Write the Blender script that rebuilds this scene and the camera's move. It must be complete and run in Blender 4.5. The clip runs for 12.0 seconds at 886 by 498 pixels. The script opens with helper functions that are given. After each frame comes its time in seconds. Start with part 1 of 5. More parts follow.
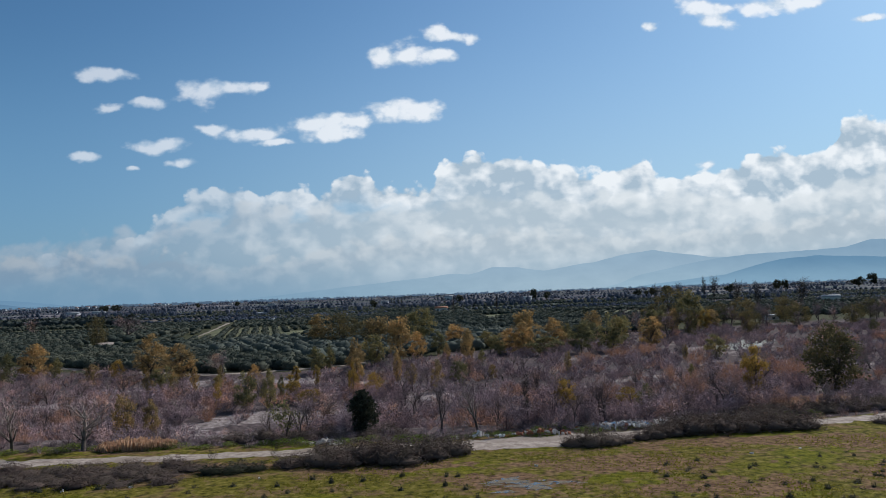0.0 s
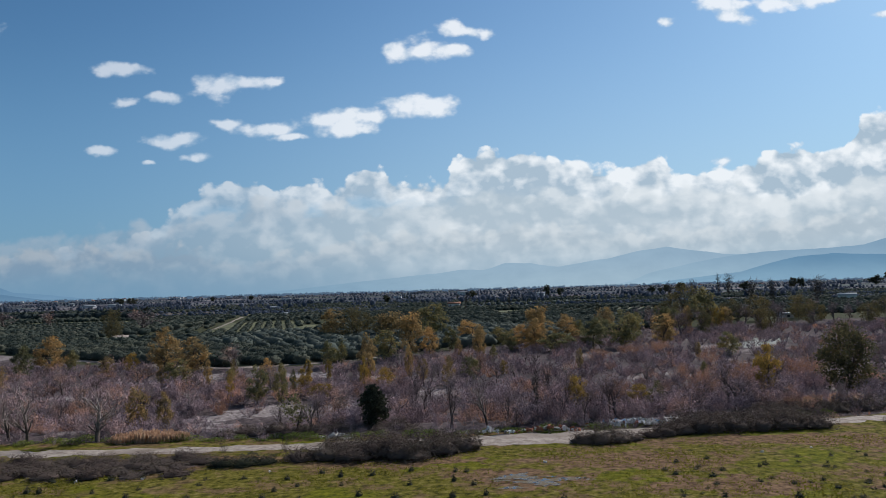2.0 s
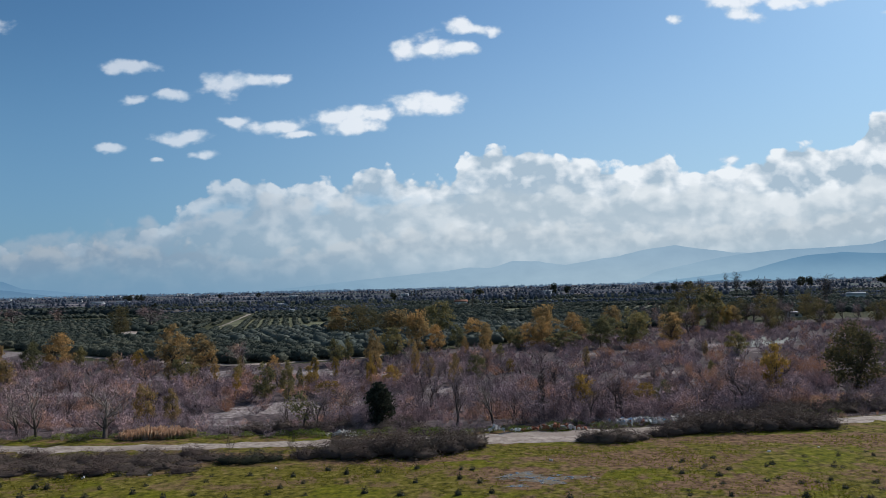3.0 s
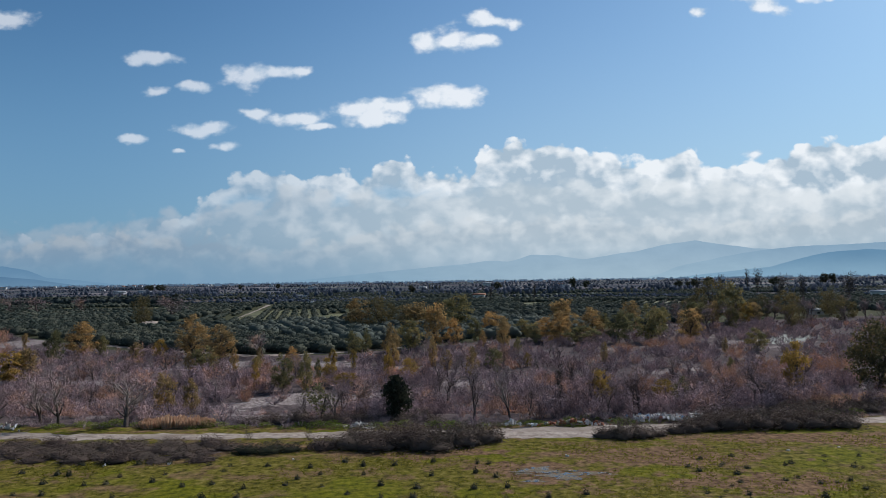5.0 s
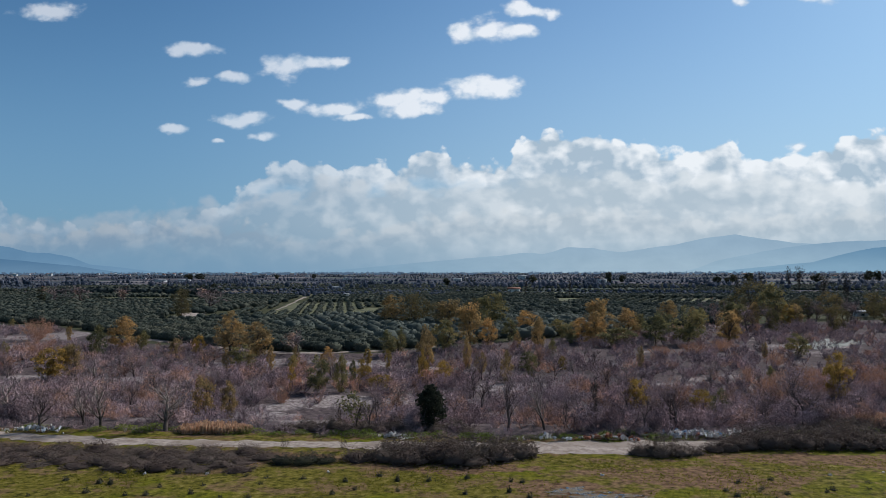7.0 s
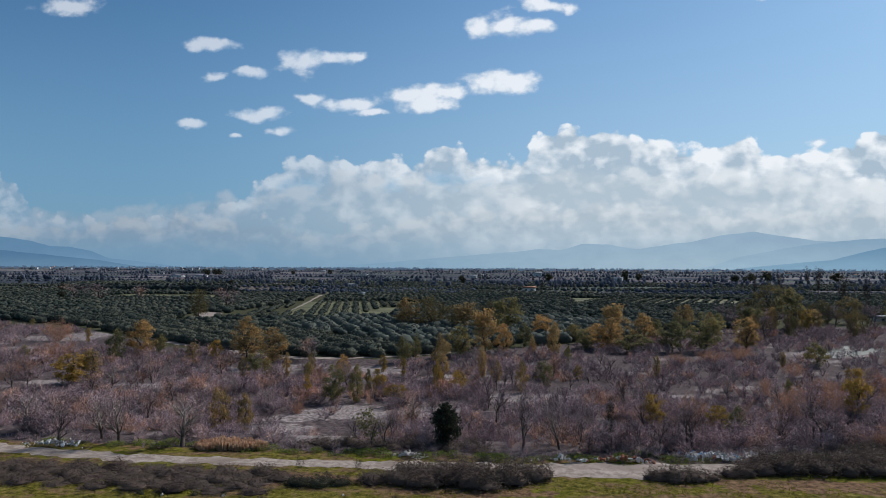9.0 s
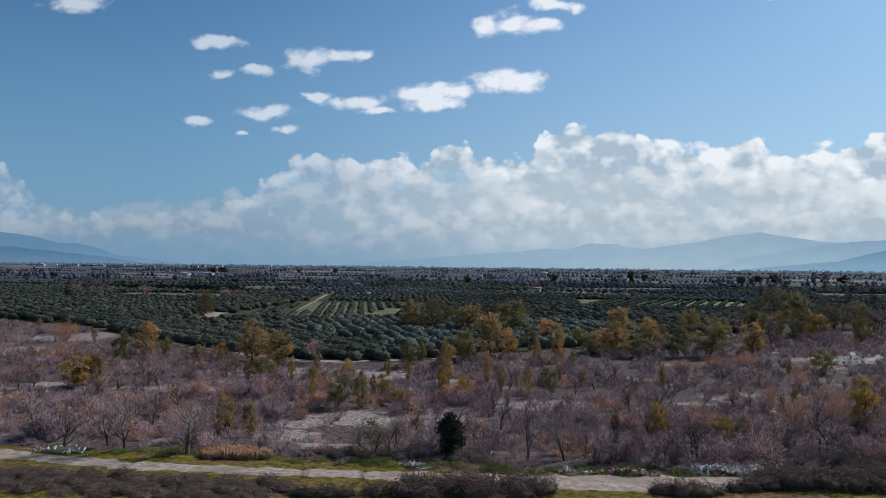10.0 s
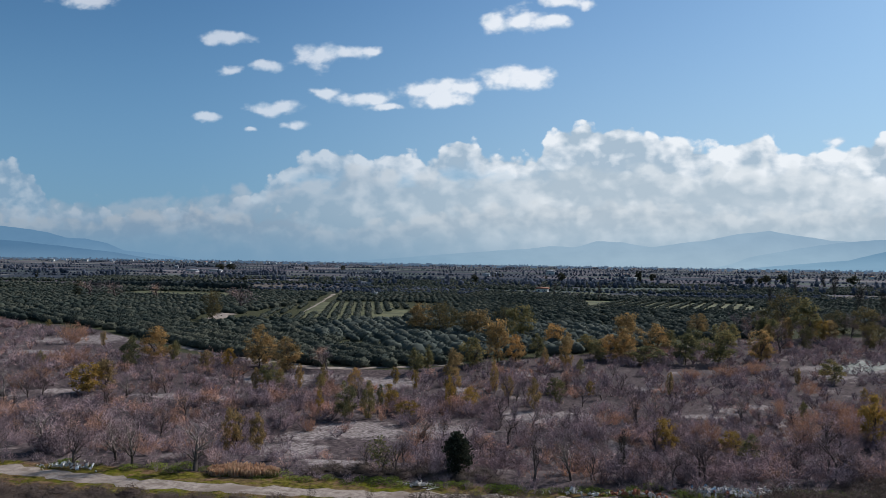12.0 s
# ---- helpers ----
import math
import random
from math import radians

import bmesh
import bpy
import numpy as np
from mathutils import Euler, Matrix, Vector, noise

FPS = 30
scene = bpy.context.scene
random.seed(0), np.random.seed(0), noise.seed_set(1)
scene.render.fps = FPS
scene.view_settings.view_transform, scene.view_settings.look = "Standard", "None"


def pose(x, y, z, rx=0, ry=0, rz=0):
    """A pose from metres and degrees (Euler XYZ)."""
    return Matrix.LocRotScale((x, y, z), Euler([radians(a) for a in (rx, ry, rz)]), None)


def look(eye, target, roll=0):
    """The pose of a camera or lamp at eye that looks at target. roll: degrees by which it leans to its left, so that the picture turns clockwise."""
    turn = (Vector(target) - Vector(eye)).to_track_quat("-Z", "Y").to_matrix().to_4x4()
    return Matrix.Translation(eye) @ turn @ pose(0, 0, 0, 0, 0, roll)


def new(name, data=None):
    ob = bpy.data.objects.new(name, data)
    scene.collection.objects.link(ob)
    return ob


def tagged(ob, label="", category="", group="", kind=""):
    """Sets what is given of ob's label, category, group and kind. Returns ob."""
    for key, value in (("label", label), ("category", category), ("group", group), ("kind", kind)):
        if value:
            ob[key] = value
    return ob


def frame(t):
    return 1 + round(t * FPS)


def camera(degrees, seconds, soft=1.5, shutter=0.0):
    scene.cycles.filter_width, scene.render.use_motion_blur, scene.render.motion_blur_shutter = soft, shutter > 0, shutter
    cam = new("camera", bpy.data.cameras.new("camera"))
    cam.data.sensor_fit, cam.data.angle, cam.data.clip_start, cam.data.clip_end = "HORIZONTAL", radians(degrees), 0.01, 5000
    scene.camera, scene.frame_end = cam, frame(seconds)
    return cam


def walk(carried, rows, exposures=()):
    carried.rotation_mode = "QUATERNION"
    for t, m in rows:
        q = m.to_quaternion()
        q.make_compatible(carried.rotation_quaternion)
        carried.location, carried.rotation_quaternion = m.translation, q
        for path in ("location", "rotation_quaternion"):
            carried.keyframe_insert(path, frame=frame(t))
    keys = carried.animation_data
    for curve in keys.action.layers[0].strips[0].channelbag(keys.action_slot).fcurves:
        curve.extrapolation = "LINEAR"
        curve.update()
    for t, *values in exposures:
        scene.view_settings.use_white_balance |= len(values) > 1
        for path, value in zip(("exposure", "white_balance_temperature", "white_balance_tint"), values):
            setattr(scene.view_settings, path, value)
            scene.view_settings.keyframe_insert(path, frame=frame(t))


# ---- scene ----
cam = camera(61.0, 12.0, 0.8)
PATH = [
    (0, (-0.182, 0.599, 12.62), (-0.179, 2.596, 12.734), -2.0),
    (0.5, (-0.097, 0.552, 12.668), (-0.101, 2.549, 12.779), -2.0),
    (1, (-0.022, 0.516, 12.656), (-0.035, 2.513, 12.765), -1.9),
    (1.5, (0.033, 0.506, 12.655), (0.011, 2.503, 12.761), -1.8),
    (2, (0.038, 0.496, 12.641), (0.005, 2.493, 12.744), -1.6),
    (2.5, (0.07, 0.501, 12.658), (0.027, 2.498, 12.758), -1.5),
    (4.5, (0.103, 0.525, 12.643), (0.02, 2.521, 12.73), -1.0),
    (5, (0.122, 0.497, 12.736), (0.02, 2.493, 12.816), -0.8),
    (5.5, (0.086, 0.507, 13.11), (-0.05, 2.501, 13.183), -0.5),
    (6, (0.051, 0.542, 13.554), (-0.111, 2.534, 13.619), -0.4),
    (6.5, (0.042, 0.552, 14.043), (-0.138, 2.543, 14.105), -0.2),
    (7, (0.048, 0.589, 14.509), (-0.147, 2.579, 14.566), -0.1),
    (7.5, (0.038, 0.569, 14.949), (-0.17, 2.558, 15.005), -0.0),
    (9.5, (0.055, 0.566, 17.18), (-0.189, 2.551, 17.222), 0.4),
    (10, (0.014, 0.588, 17.652), (-0.237, 2.572, 17.693), 0.6),
    (10.5, (-0.005, 0.63, 18.177), (-0.263, 2.613, 18.214), 0.7),
    (11, (-0.028, 0.634, 18.745), (-0.291, 2.617, 18.781), 0.8),
    (11.5, (-0.057, 0.662, 19.256), (-0.324, 2.644, 19.289), 0.9),
    (12, (-0.052, 0.676, 19.682), (-0.323, 2.658, 19.714), 0.9),
]
walk(cam, [(t, look(eye, target, roll)) for t, eye, target, roll in PATH],
     [(0, 0.0, 6420, 10), (12, 0.0, 6420, 11)])

# ---- light: a winter midday sun ahead and to the right, under a sky with cumulus ----
SUN_TURN, SUN_HEIGHT = 42.0, 37.0


def sky_world():
    w = bpy.data.worlds.new("world")
    scene.world = w
    w.use_nodes = True
    nt = w.node_tree
    nt.nodes.clear()

    def node(kind, **props):
        n = nt.nodes.new(kind)
        for k, v in props.items():
            if k == "op":
                n.operation = v
        return n

    def put_in(sock, v):
        if isinstance(v, bpy.types.NodeSocket):
            nt.links.new(v, sock)
        else:
            sock.default_value = v

    def m(op, *args, clamp=False):
        n = node("ShaderNodeMath", op=op)
        n.use_clamp = clamp
        for s, v in zip(n.inputs, args):
            put_in(s, v)
        return n.outputs[0]

    def vm(op, *args, out=0):
        n = node("ShaderNodeVectorMath", op=op)
        for s, v in zip(n.inputs, args):
            put_in(s, v)
        return n.outputs[out]

    def step(x, lo, hi):
        n = node("ShaderNodeMapRange")
        n.interpolation_type = "SMOOTHSTEP"
        put_in(n.inputs[0], x)
        n.inputs[1].default_value, n.inputs[2].default_value = lo, hi
        return n.outputs[0]

    def mix(f, a, b):
        n = node("ShaderNodeMix")
        n.data_type = "RGBA"
        put_in(n.inputs[0], f)
        put_in(n.inputs[6], a)
        put_in(n.inputs[7], b)
        return n.outputs[2]

    def fbm(vec, scale, detail=6.0, rough=0.55, colour=False):
        n = node("ShaderNodeTexNoise")
        n.noise_dimensions = "2D"
        put_in(n.inputs["Vector"], vec)
        n.inputs["Scale"].default_value = scale
        n.inputs["Detail"].default_value = detail
        n.inputs["Roughness"].default_value = rough
        return n.outputs["Color" if colour else "Fac"]

    def billow(vec, scale):
        n = node("ShaderNodeTexVoronoi")
        n.feature = "SMOOTH_F1"
        n.voronoi_dimensions = "2D"
        put_in(n.inputs["Vector"], vec)
        n.inputs["Scale"].default_value = scale
        n.inputs["Detail"].default_value = 2.0
        n.inputs["Roughness"].default_value = 0.5
        n.inputs["Smoothness"].default_value = 0.35
        return n.outputs["Distance"]

    sky = node("ShaderNodeTexSky")
    sky.sky_type = "NISHITA"
    sky.sun_disc = False
    sky.sun_elevation, sky.sun_rotation = radians(SUN_HEIGHT), radians(SUN_TURN)
    sky.air_density, sky.dust_density, sky.ozone_density = 1.0, 0.6, 2.2

    way = node("ShaderNodeTexCoord").outputs["Generated"]
    sep = node("ShaderNodeSeparateXYZ")
    nt.links.new(way, sep.inputs[0])
    x, y, z = sep.outputs
    ahead = m("MAXIMUM", y, 0.05)
    u, v = m("DIVIDE", x, ahead), m("DIVIDE", z, ahead)
    comb = node("ShaderNodeCombineXYZ")
    put_in(comb.inputs[0], u), put_in(comb.inputs[1], v)
    p = comb.outputs[0]
    # a clearer, deeper blue away from the sun
    clear = vm("MULTIPLY", vm("MULTIPLY", sky.outputs[0], SKY_GAIN), mix(step(u, -0.60, 0.10), (0.80, 0.90, 0.93, 1), (1.08, 1.06, 1.04, 1)))
    warp = vm("SUBTRACT", fbm(p, 16.0, 4.0, 0.5, True), (0.5, 0.5, 0.5))
    q = vm("MULTIPLY_ADD", warp, (0.040, 0.014, 0.0), p)

    # the small fair-weather clouds: middle and half-axes, in tangents of the angles
    puffs = ((-0.447, 0.308, 0.039, 0.010), (-0.312, 0.278, 0.040, 0.016), (-0.268, 0.285, 0.036, 0.009), (-0.241, 0.284, 0.016, 0.006),
             (-0.444, 0.262, 0.024, 0.007), (-0.389, 0.268, 0.019, 0.008), (-0.309, 0.229, 0.022, 0.007), (-0.250, 0.220, 0.040, 0.008),
             (-0.380, 0.208, 0.036, 0.010), (-0.471, 0.197, 0.022, 0.008), (-0.346, 0.184, 0.020, 0.007), (-0.413, 0.179, 0.014, 0.004),
             (-0.178, 0.230, 0.040, 0.013), (-0.125, 0.234, 0.048, 0.013), (-0.140, 0.217, 0.048, 0.011), (-0.056, 0.247, 0.038, 0.018))
    more = ((-0.022, 0.245, 0.033, 0.014), (-0.216, 0.208, 0.022, 0.006), (-0.069, 0.317, 0.020, 0.014), (-0.030, 0.323, 0.032, 0.017),
            (0.004, 0.320, 0.022, 0.011), (0.005, 0.353, 0.020, 0.011), (0.024, 0.345, 0.036, 0.008), (0.054, 0.343, 0.016, 0.008),
            (0.366, 0.372, 0.036, 0.014), (0.380, 0.352, 0.024, 0.012), (0.439, 0.371, 0.040, 0.012), (0.501, 0.375, 0.048, 0.012),
            (0.292, 0.348, 0.012, 0.008), (0.587, 0.350, 0.020, 0.006), (0.354, 0.158, 0.012, 0.007), (-0.661, 0.369, 0.050, 0.013))
    near = None
    for cx, cy, rx, ry in puffs + more:
        d = vm("LENGTH", vm("MULTIPLY_ADD", q, (1 / rx, 1 / ry, 0.0), (-cx / rx, -cy / ry, 0.0)), out=1)
        near = d if near is None else m("SMOOTH_MIN", near, d, 0.5)
    lumpy = m("SUBTRACT", billow(vm("MULTIPLY", p, (0.8, 1.2, 1.0)), 52.0), 1.0)
    ragged = m("MULTIPLY_ADD", lumpy, -0.26, m("SUBTRACT", fbm(vm("MULTIPLY", p, (0.6, 1.2, 1.0)), 30.0, 5.0, 0.5), 0.5))
    body = m("MULTIPLY_ADD", ragged, -1.55, near)
    puff = m("MULTIPLY", step(body, 1.10, 0.38), m("MULTIPLY_ADD", step(u, -0.45, -0.05), 0.34, 0.58))
    puff_lit = step(m("MULTIPLY_ADD", m("SUBTRACT", fbm(vm("ADD", p, (0.006, 0.012, 0.0)), 30.0), fbm(p, 30.0)), -2.2, body), 1.2, 0.2)

    # the long bank over the mountains, in three banks behind one another: upper edges along the horizon
    def edge_curve(spots):
        ramp = node("ShaderNodeFloatCurve")
        curve = ramp.mapping.curves[0]
        curve.points[0].location, curve.points[1].location = (0.0, spots[0][1] / 0.25), (1.0, spots[-1][1] / 0.25)
        for a, b in spots:
            curve.points.new((a + 0.9) / 1.8, b / 0.25)
        ramp.mapping.update()
        put_in(ramp.inputs["Value"], m("MULTIPLY_ADD", u, 1 / 1.8, 0.5))
        return m("MULTIPLY", ramp.outputs[0], 0.25)

    crest_edge = ((-0.85, 0.146), (-0.793, 0.138), (-0.765, 0.126), (-0.738, 0.108), (-0.718, 0.085), (-0.690, 0.062), (-0.60, 0.055), (-0.42, 0.085), (-0.350, 0.128),
                  (-0.293, 0.144), (-0.245, 0.136), (-0.211, 0.136), (-0.176, 0.139), (-0.158, 0.134), (-0.135, 0.150), (-0.104, 0.154), (-0.080, 0.141), (-0.021, 0.140),
                  (0.000, 0.162), (0.030, 0.174), (0.071, 0.175), (0.131, 0.162), (0.158, 0.164), (0.190, 0.149), (0.214, 0.149), (0.244, 0.158), (0.282, 0.157), (0.298, 0.139),
                  (0.373, 0.149), (0.427, 0.161), (0.461, 0.167), (0.503, 0.164), (0.528, 0.172), (0.541, 0.203), (0.566, 0.212), (0.61, 0.204))
    middle_edge = ((-0.70, 0.070), (-0.588, 0.077), (-0.513, 0.077), (-0.438, 0.089), (-0.362, 0.093), (-0.324, 0.099), (-0.249, 0.121), (-0.196, 0.111), (-0.158, 0.113),
                   (-0.105, 0.107), (-0.022, 0.122), (0.061, 0.124), (0.205, 0.117), (0.280, 0.120), (0.356, 0.114), (0.507, 0.118), (0.60, 0.140))
    low_edge = ((-0.75, 0.052), (-0.64, 0.050), (-0.588, 0.061), (-0.558, 0.066), (-0.532, 0.058), (-0.502, 0.068), (-0.479, 0.068), (-0.455, 0.056), (-0.385, 0.062), (-0.325, 0.048),
                (-0.250, 0.045), (-0.197, 0.051), (-0.137, 0.063), (-0.061, 0.071), (0.127, 0.075), (0.240, 0.066), (0.353, 0.070), (0.60, 0.083))
    squash = vm("MULTIPLY_ADD", warp, (0.016, 0.010, 0.0), vm("MULTIPLY", p, (1.0, 1.25, 1.0)))
    mottle = m("SUBTRACT", fbm(vm("MULTIPLY", p, (0.75, 1.7, 1.0)), 8.5, 7.0, 0.60), 0.5)
    sunny = step(u, -0.62, 0.10)

    def bank_layer(edge, shift, scale, lift, soften, lit_a, lit_b, shade_a, shade_b, under):
        """One bank: how dense it is and its colour, bright along the lumps of its crest and grey below."""
        at = vm("ADD", squash, shift)
        to_sun = vm("ADD", at, (0.35 / scale, 0.55 / scale, 0.0))

        def lumps(where):
            return m("ADD", m("MULTIPLY", billow(where, scale), -0.85), m("MULTIPLY", fbm(where, scale * 2.6, 5.0, 0.56), 0.42))
        here = lumps(at)
        rise = m("MULTIPLY", m("SUBTRACT", edge_curve(edge), v), 46.0)
        depth = m("ADD", rise, m("MULTIPLY_ADD", here, lift, lift * 0.66))
        dense = step(depth, 0.0, soften)
        relief = m("MULTIPLY", m("SUBTRACT", here, lumps(to_sun)), 1.45)
        crest = step(depth, under, 0.0)
        glow = m("ADD", m("MULTIPLY_ADD", crest, 0.55, 0.22), m("MULTIPLY_ADD", mottle, 2.3, relief), clamp=True)
        return dense, depth, mix(glow, mix(sunny, shade_a, shade_b), mix(sunny, lit_a, lit_b))

    crest_d, crest_depth, crest_c = bank_layer(crest_edge, (0.0, 0.0, 0.0), 25.0, 1.2, 0.34, (0.50, 0.58, 0.66, 1), (0.86, 0.90, 0.93, 1), (0.24, 0.36, 0.49, 1), (0.40, 0.51, 0.61, 1), 2.0)
    mid_d, mid_depth, mid_c = bank_layer(middle_edge, (3.1, 1.7, 0.0), 20.0, 1.7, 0.9, (0.37, 0.44, 0.52, 1), (0.70, 0.76, 0.80, 1), (0.215, 0.315, 0.43, 1), (0.45, 0.545, 0.62, 1), 1.7)
    low_d, low_depth, low_c = bank_layer(low_edge, (7.7, 4.2, 0.0), 26.0, 1.2, 0.7, (0.38, 0.44, 0.50, 1), (0.64, 0.70, 0.74, 1), (0.215, 0.305, 0.41, 1), (0.42, 0.51, 0.585, 1), 1.2)
    low_d = m("MULTIPLY", low_d, m("MULTIPLY", step(low_depth, 2.6, 1.0), 0.85))
    thin_base = m("MAXIMUM", step(u, -0.22, 0.05), m("MAXIMUM", step(crest_depth, 2.6, 0.9), step(u, -0.66, -0.72)))
    crest_d = m("MULTIPLY", m("MULTIPLY", crest_d, thin_base), m("MULTIPLY_ADD", step(u, -0.40, -0.02), 0.26, 0.70))
    mid_d = m("MULTIPLY", mid_d, m("MULTIPLY_ADD", step(u, -0.55, -0.15), 0.27, 0.52))
    puff_colour = mix(puff_lit, (0.55, 0.66, 0.77, 1), (0.90, 0.93, 0.96, 1))

    front = step(y, 0.05, 0.3)
    # milky air low over the land
    milk = m("MULTIPLY", step(v, 0.42, 0.03), 0.62)
    airy = mix(step(u, -0.6, 0.35), (0.165, 0.315, 0.51, 1), (0.37, 0.52, 0.68, 1))
    clear = mix(m("MULTIPLY", milk, front), clear, airy)
    col = mix(m("MULTIPLY", m("MULTIPLY", puff, 0.93), front), clear, puff_colour)
    for dense, tone in ((crest_d, crest_c), (mid_d, mid_c), (low_d, low_c)):
        col = mix(m("MULTIPLY", dense, front), col, tone)
    # broken cumulus over the rest of the sky, out of view, added as fill light
    dome = vm("DIVIDE", way, m("MAXIMUM", m("ADD", z, 0.12), 0.05))
    drift = step(fbm(vm("MULTIPLY", dome, (1.0, 1.0, 0.0)), 1.6, 6.0, 0.6), 0.57, 0.69)
    away = m("MULTIPLY", m("SUBTRACT", 1.0, step(m("SUBTRACT", y, m("MULTIPLY", m("ABSOLUTE", x), 0.9)), 0.05, 0.2)), step(z, 0.0, 0.1))
    above = m("MAXIMUM", away, step(z, 0.50, 0.65))
    col = mix(m("MULTIPLY", m("MULTIPLY", drift, 0.9), above), col, (0.85, 0.90, 0.95, 1))
    # haze over the plain
    haze = m("MULTIPLY", step(v, 0.075, -0.005), 0.90)
    veil = mix(step(u, -0.5, 0.3), (0.17, 0.31, 0.45, 1), (0.34, 0.47, 0.57, 1))
    col = mix(m("MULTIPLY", haze, front), col, veil)
    bg = node("ShaderNodeBackground")
    put_in(bg.inputs[0], col)
    bg.inputs[1].default_value = 1.0
    out = node("ShaderNodeOutputWorld")
    nt.links.new(bg.outputs[0], out.inputs[0])


SKY_GAIN = (0.055, 0.076, 0.088)
sky_world()
sun = new("sun", bpy.data.lights.new("sun", "SUN"))
sun.data.energy, sun.data.angle, sun.data.color = 5.0, radians(0.5), (1.0, 0.98, 0.955)
a, e = radians(SUN_TURN), radians(SUN_HEIGHT)
sun.matrix_world = look((math.sin(a) * math.cos(e) * 50, math.cos(a) * math.cos(e) * 50, math.sin(e) * 50), (0, 0, 0))
scene.view_settings.exposure = 0.0


# ---- materials ----
def material(name, rough=0.9):
    mt = bpy.data.materials.new(name)
    mt.use_nodes = True
    nt = mt.node_tree
    b = nt.nodes["Principled BSDF"]
    b.inputs["Roughness"].default_value = rough
    b.inputs["Specular IOR Level"].default_value = 0.2
    return mt, nt, b


def n_noise(nt, scale, detail=4.0, vec=None, rough=0.6):
    n = nt.nodes.new("ShaderNodeTexNoise")
    n.inputs["Scale"].default_value, n.inputs["Detail"].default_value, n.inputs["Roughness"].default_value = scale, detail, rough
    if vec is None:
        vec = nt.nodes.new("ShaderNodeNewGeometry").outputs["Position"]
    nt.links.new(vec, n.inputs["Vector"])
    return n.outputs["Fac"]


def n_ramp(nt, fac, stops):
    r = nt.nodes.new("ShaderNodeValToRGB")
    while len(r.color_ramp.elements) < len(stops):
        r.color_ramp.elements.new(0.5)
    for el, (pos, c) in zip(r.color_ramp.elements, stops):
        el.position, el.color = pos, (*c, 1)
    nt.links.new(fac, r.inputs[0])
    return r.outputs[0]


def n_mix(nt, fac, a, b, blend="MIX"):
    n = nt.nodes.new("ShaderNodeMix")
    n.data_type, n.blend_type = "RGBA", blend
    for s, val in ((n.inputs[0], fac), (n.inputs[6], a), (n.inputs[7], b)):
        if isinstance(val, bpy.types.NodeSocket):
            nt.links.new(val, s)
        else:
            s.default_value = val if isinstance(val, float) else (*val, 1)
    return n.outputs[2]


def n_step(nt, x, lo, hi):
    n = nt.nodes.new("ShaderNodeMapRange")
    n.interpolation_type = "SMOOTHSTEP"
    nt.links.new(x, n.inputs[0])
    n.inputs[1].default_value, n.inputs[2].default_value = lo, hi
    return n.outputs[0]


def n_bump(nt, b, fac, strength, distance):
    n = nt.nodes.new("ShaderNodeBump")
    n.inputs["Strength"].default_value, n.inputs["Distance"].default_value = strength, distance
    nt.links.new(fac, n.inputs["Height"])
    nt.links.new(n.outputs[0], b.inputs["Normal"])


def leaf_material(name, stops, through_light=0.35, patch=0.35):
    """Leaves: hue by leaf and by patch of the crown and by plant, with light shining through."""
    mt, nt, b = material(name, 0.9)
    b.inputs["Specular IOR Level"].default_value = 0.04
    geo = nt.nodes.new("ShaderNodeNewGeometry")
    info = nt.nodes.new("ShaderNodeObjectInfo")
    blotch = n_noise(nt, patch, 3.0)
    add = nt.nodes.new("ShaderNodeMath")
    add.operation = "MULTIPLY_ADD"
    nt.links.new(geo.outputs["Random Per Island"], add.inputs[0])
    add.inputs[1].default_value = 0.45
    nt.links.new(blotch, add.inputs[2])
    add2 = nt.nodes.new("ShaderNodeMath")
    add2.operation = "MULTIPLY_ADD"
    nt.links.new(info.outputs["Random"], add2.inputs[0])
    add2.inputs[1].default_value = 0.3
    nt.links.new(add.outputs[0], add2.inputs[2])
    sub = nt.nodes.new("ShaderNodeMath")
    sub.operation = "SUBTRACT"
    nt.links.new(add2.outputs[0], sub.inputs[0])
    sub.inputs[1].default_value = 0.375
    col = n_ramp(nt, sub.outputs[0], stops)
    nt.links.new(col, b.inputs["Base Color"])
    tr = nt.nodes.new("ShaderNodeBsdfTranslucent")
    nt.links.new(col, tr.inputs[0])
    mx = nt.nodes.new("ShaderNodeMixShader")
    mx.inputs[0].default_value = through_light
    nt.links.new(b.outputs[0], mx.inputs[1])
    nt.links.new(tr.outputs[0], mx.inputs[2])
    nt.links.new(mx.outputs[0], nt.nodes["Material Output"].inputs[0])
    return mt


def bark_material(name, dark, pale, scale=6.0):
    mt, nt, b = material(name, 0.9)
    f = n_noise(nt, scale, 5.0)
    nt.links.new(n_ramp(nt, f, ((0.3, dark), (0.7, pale))), b.inputs["Base Color"])
    n_bump(nt, b, f, 0.5, 0.03)
    return mt


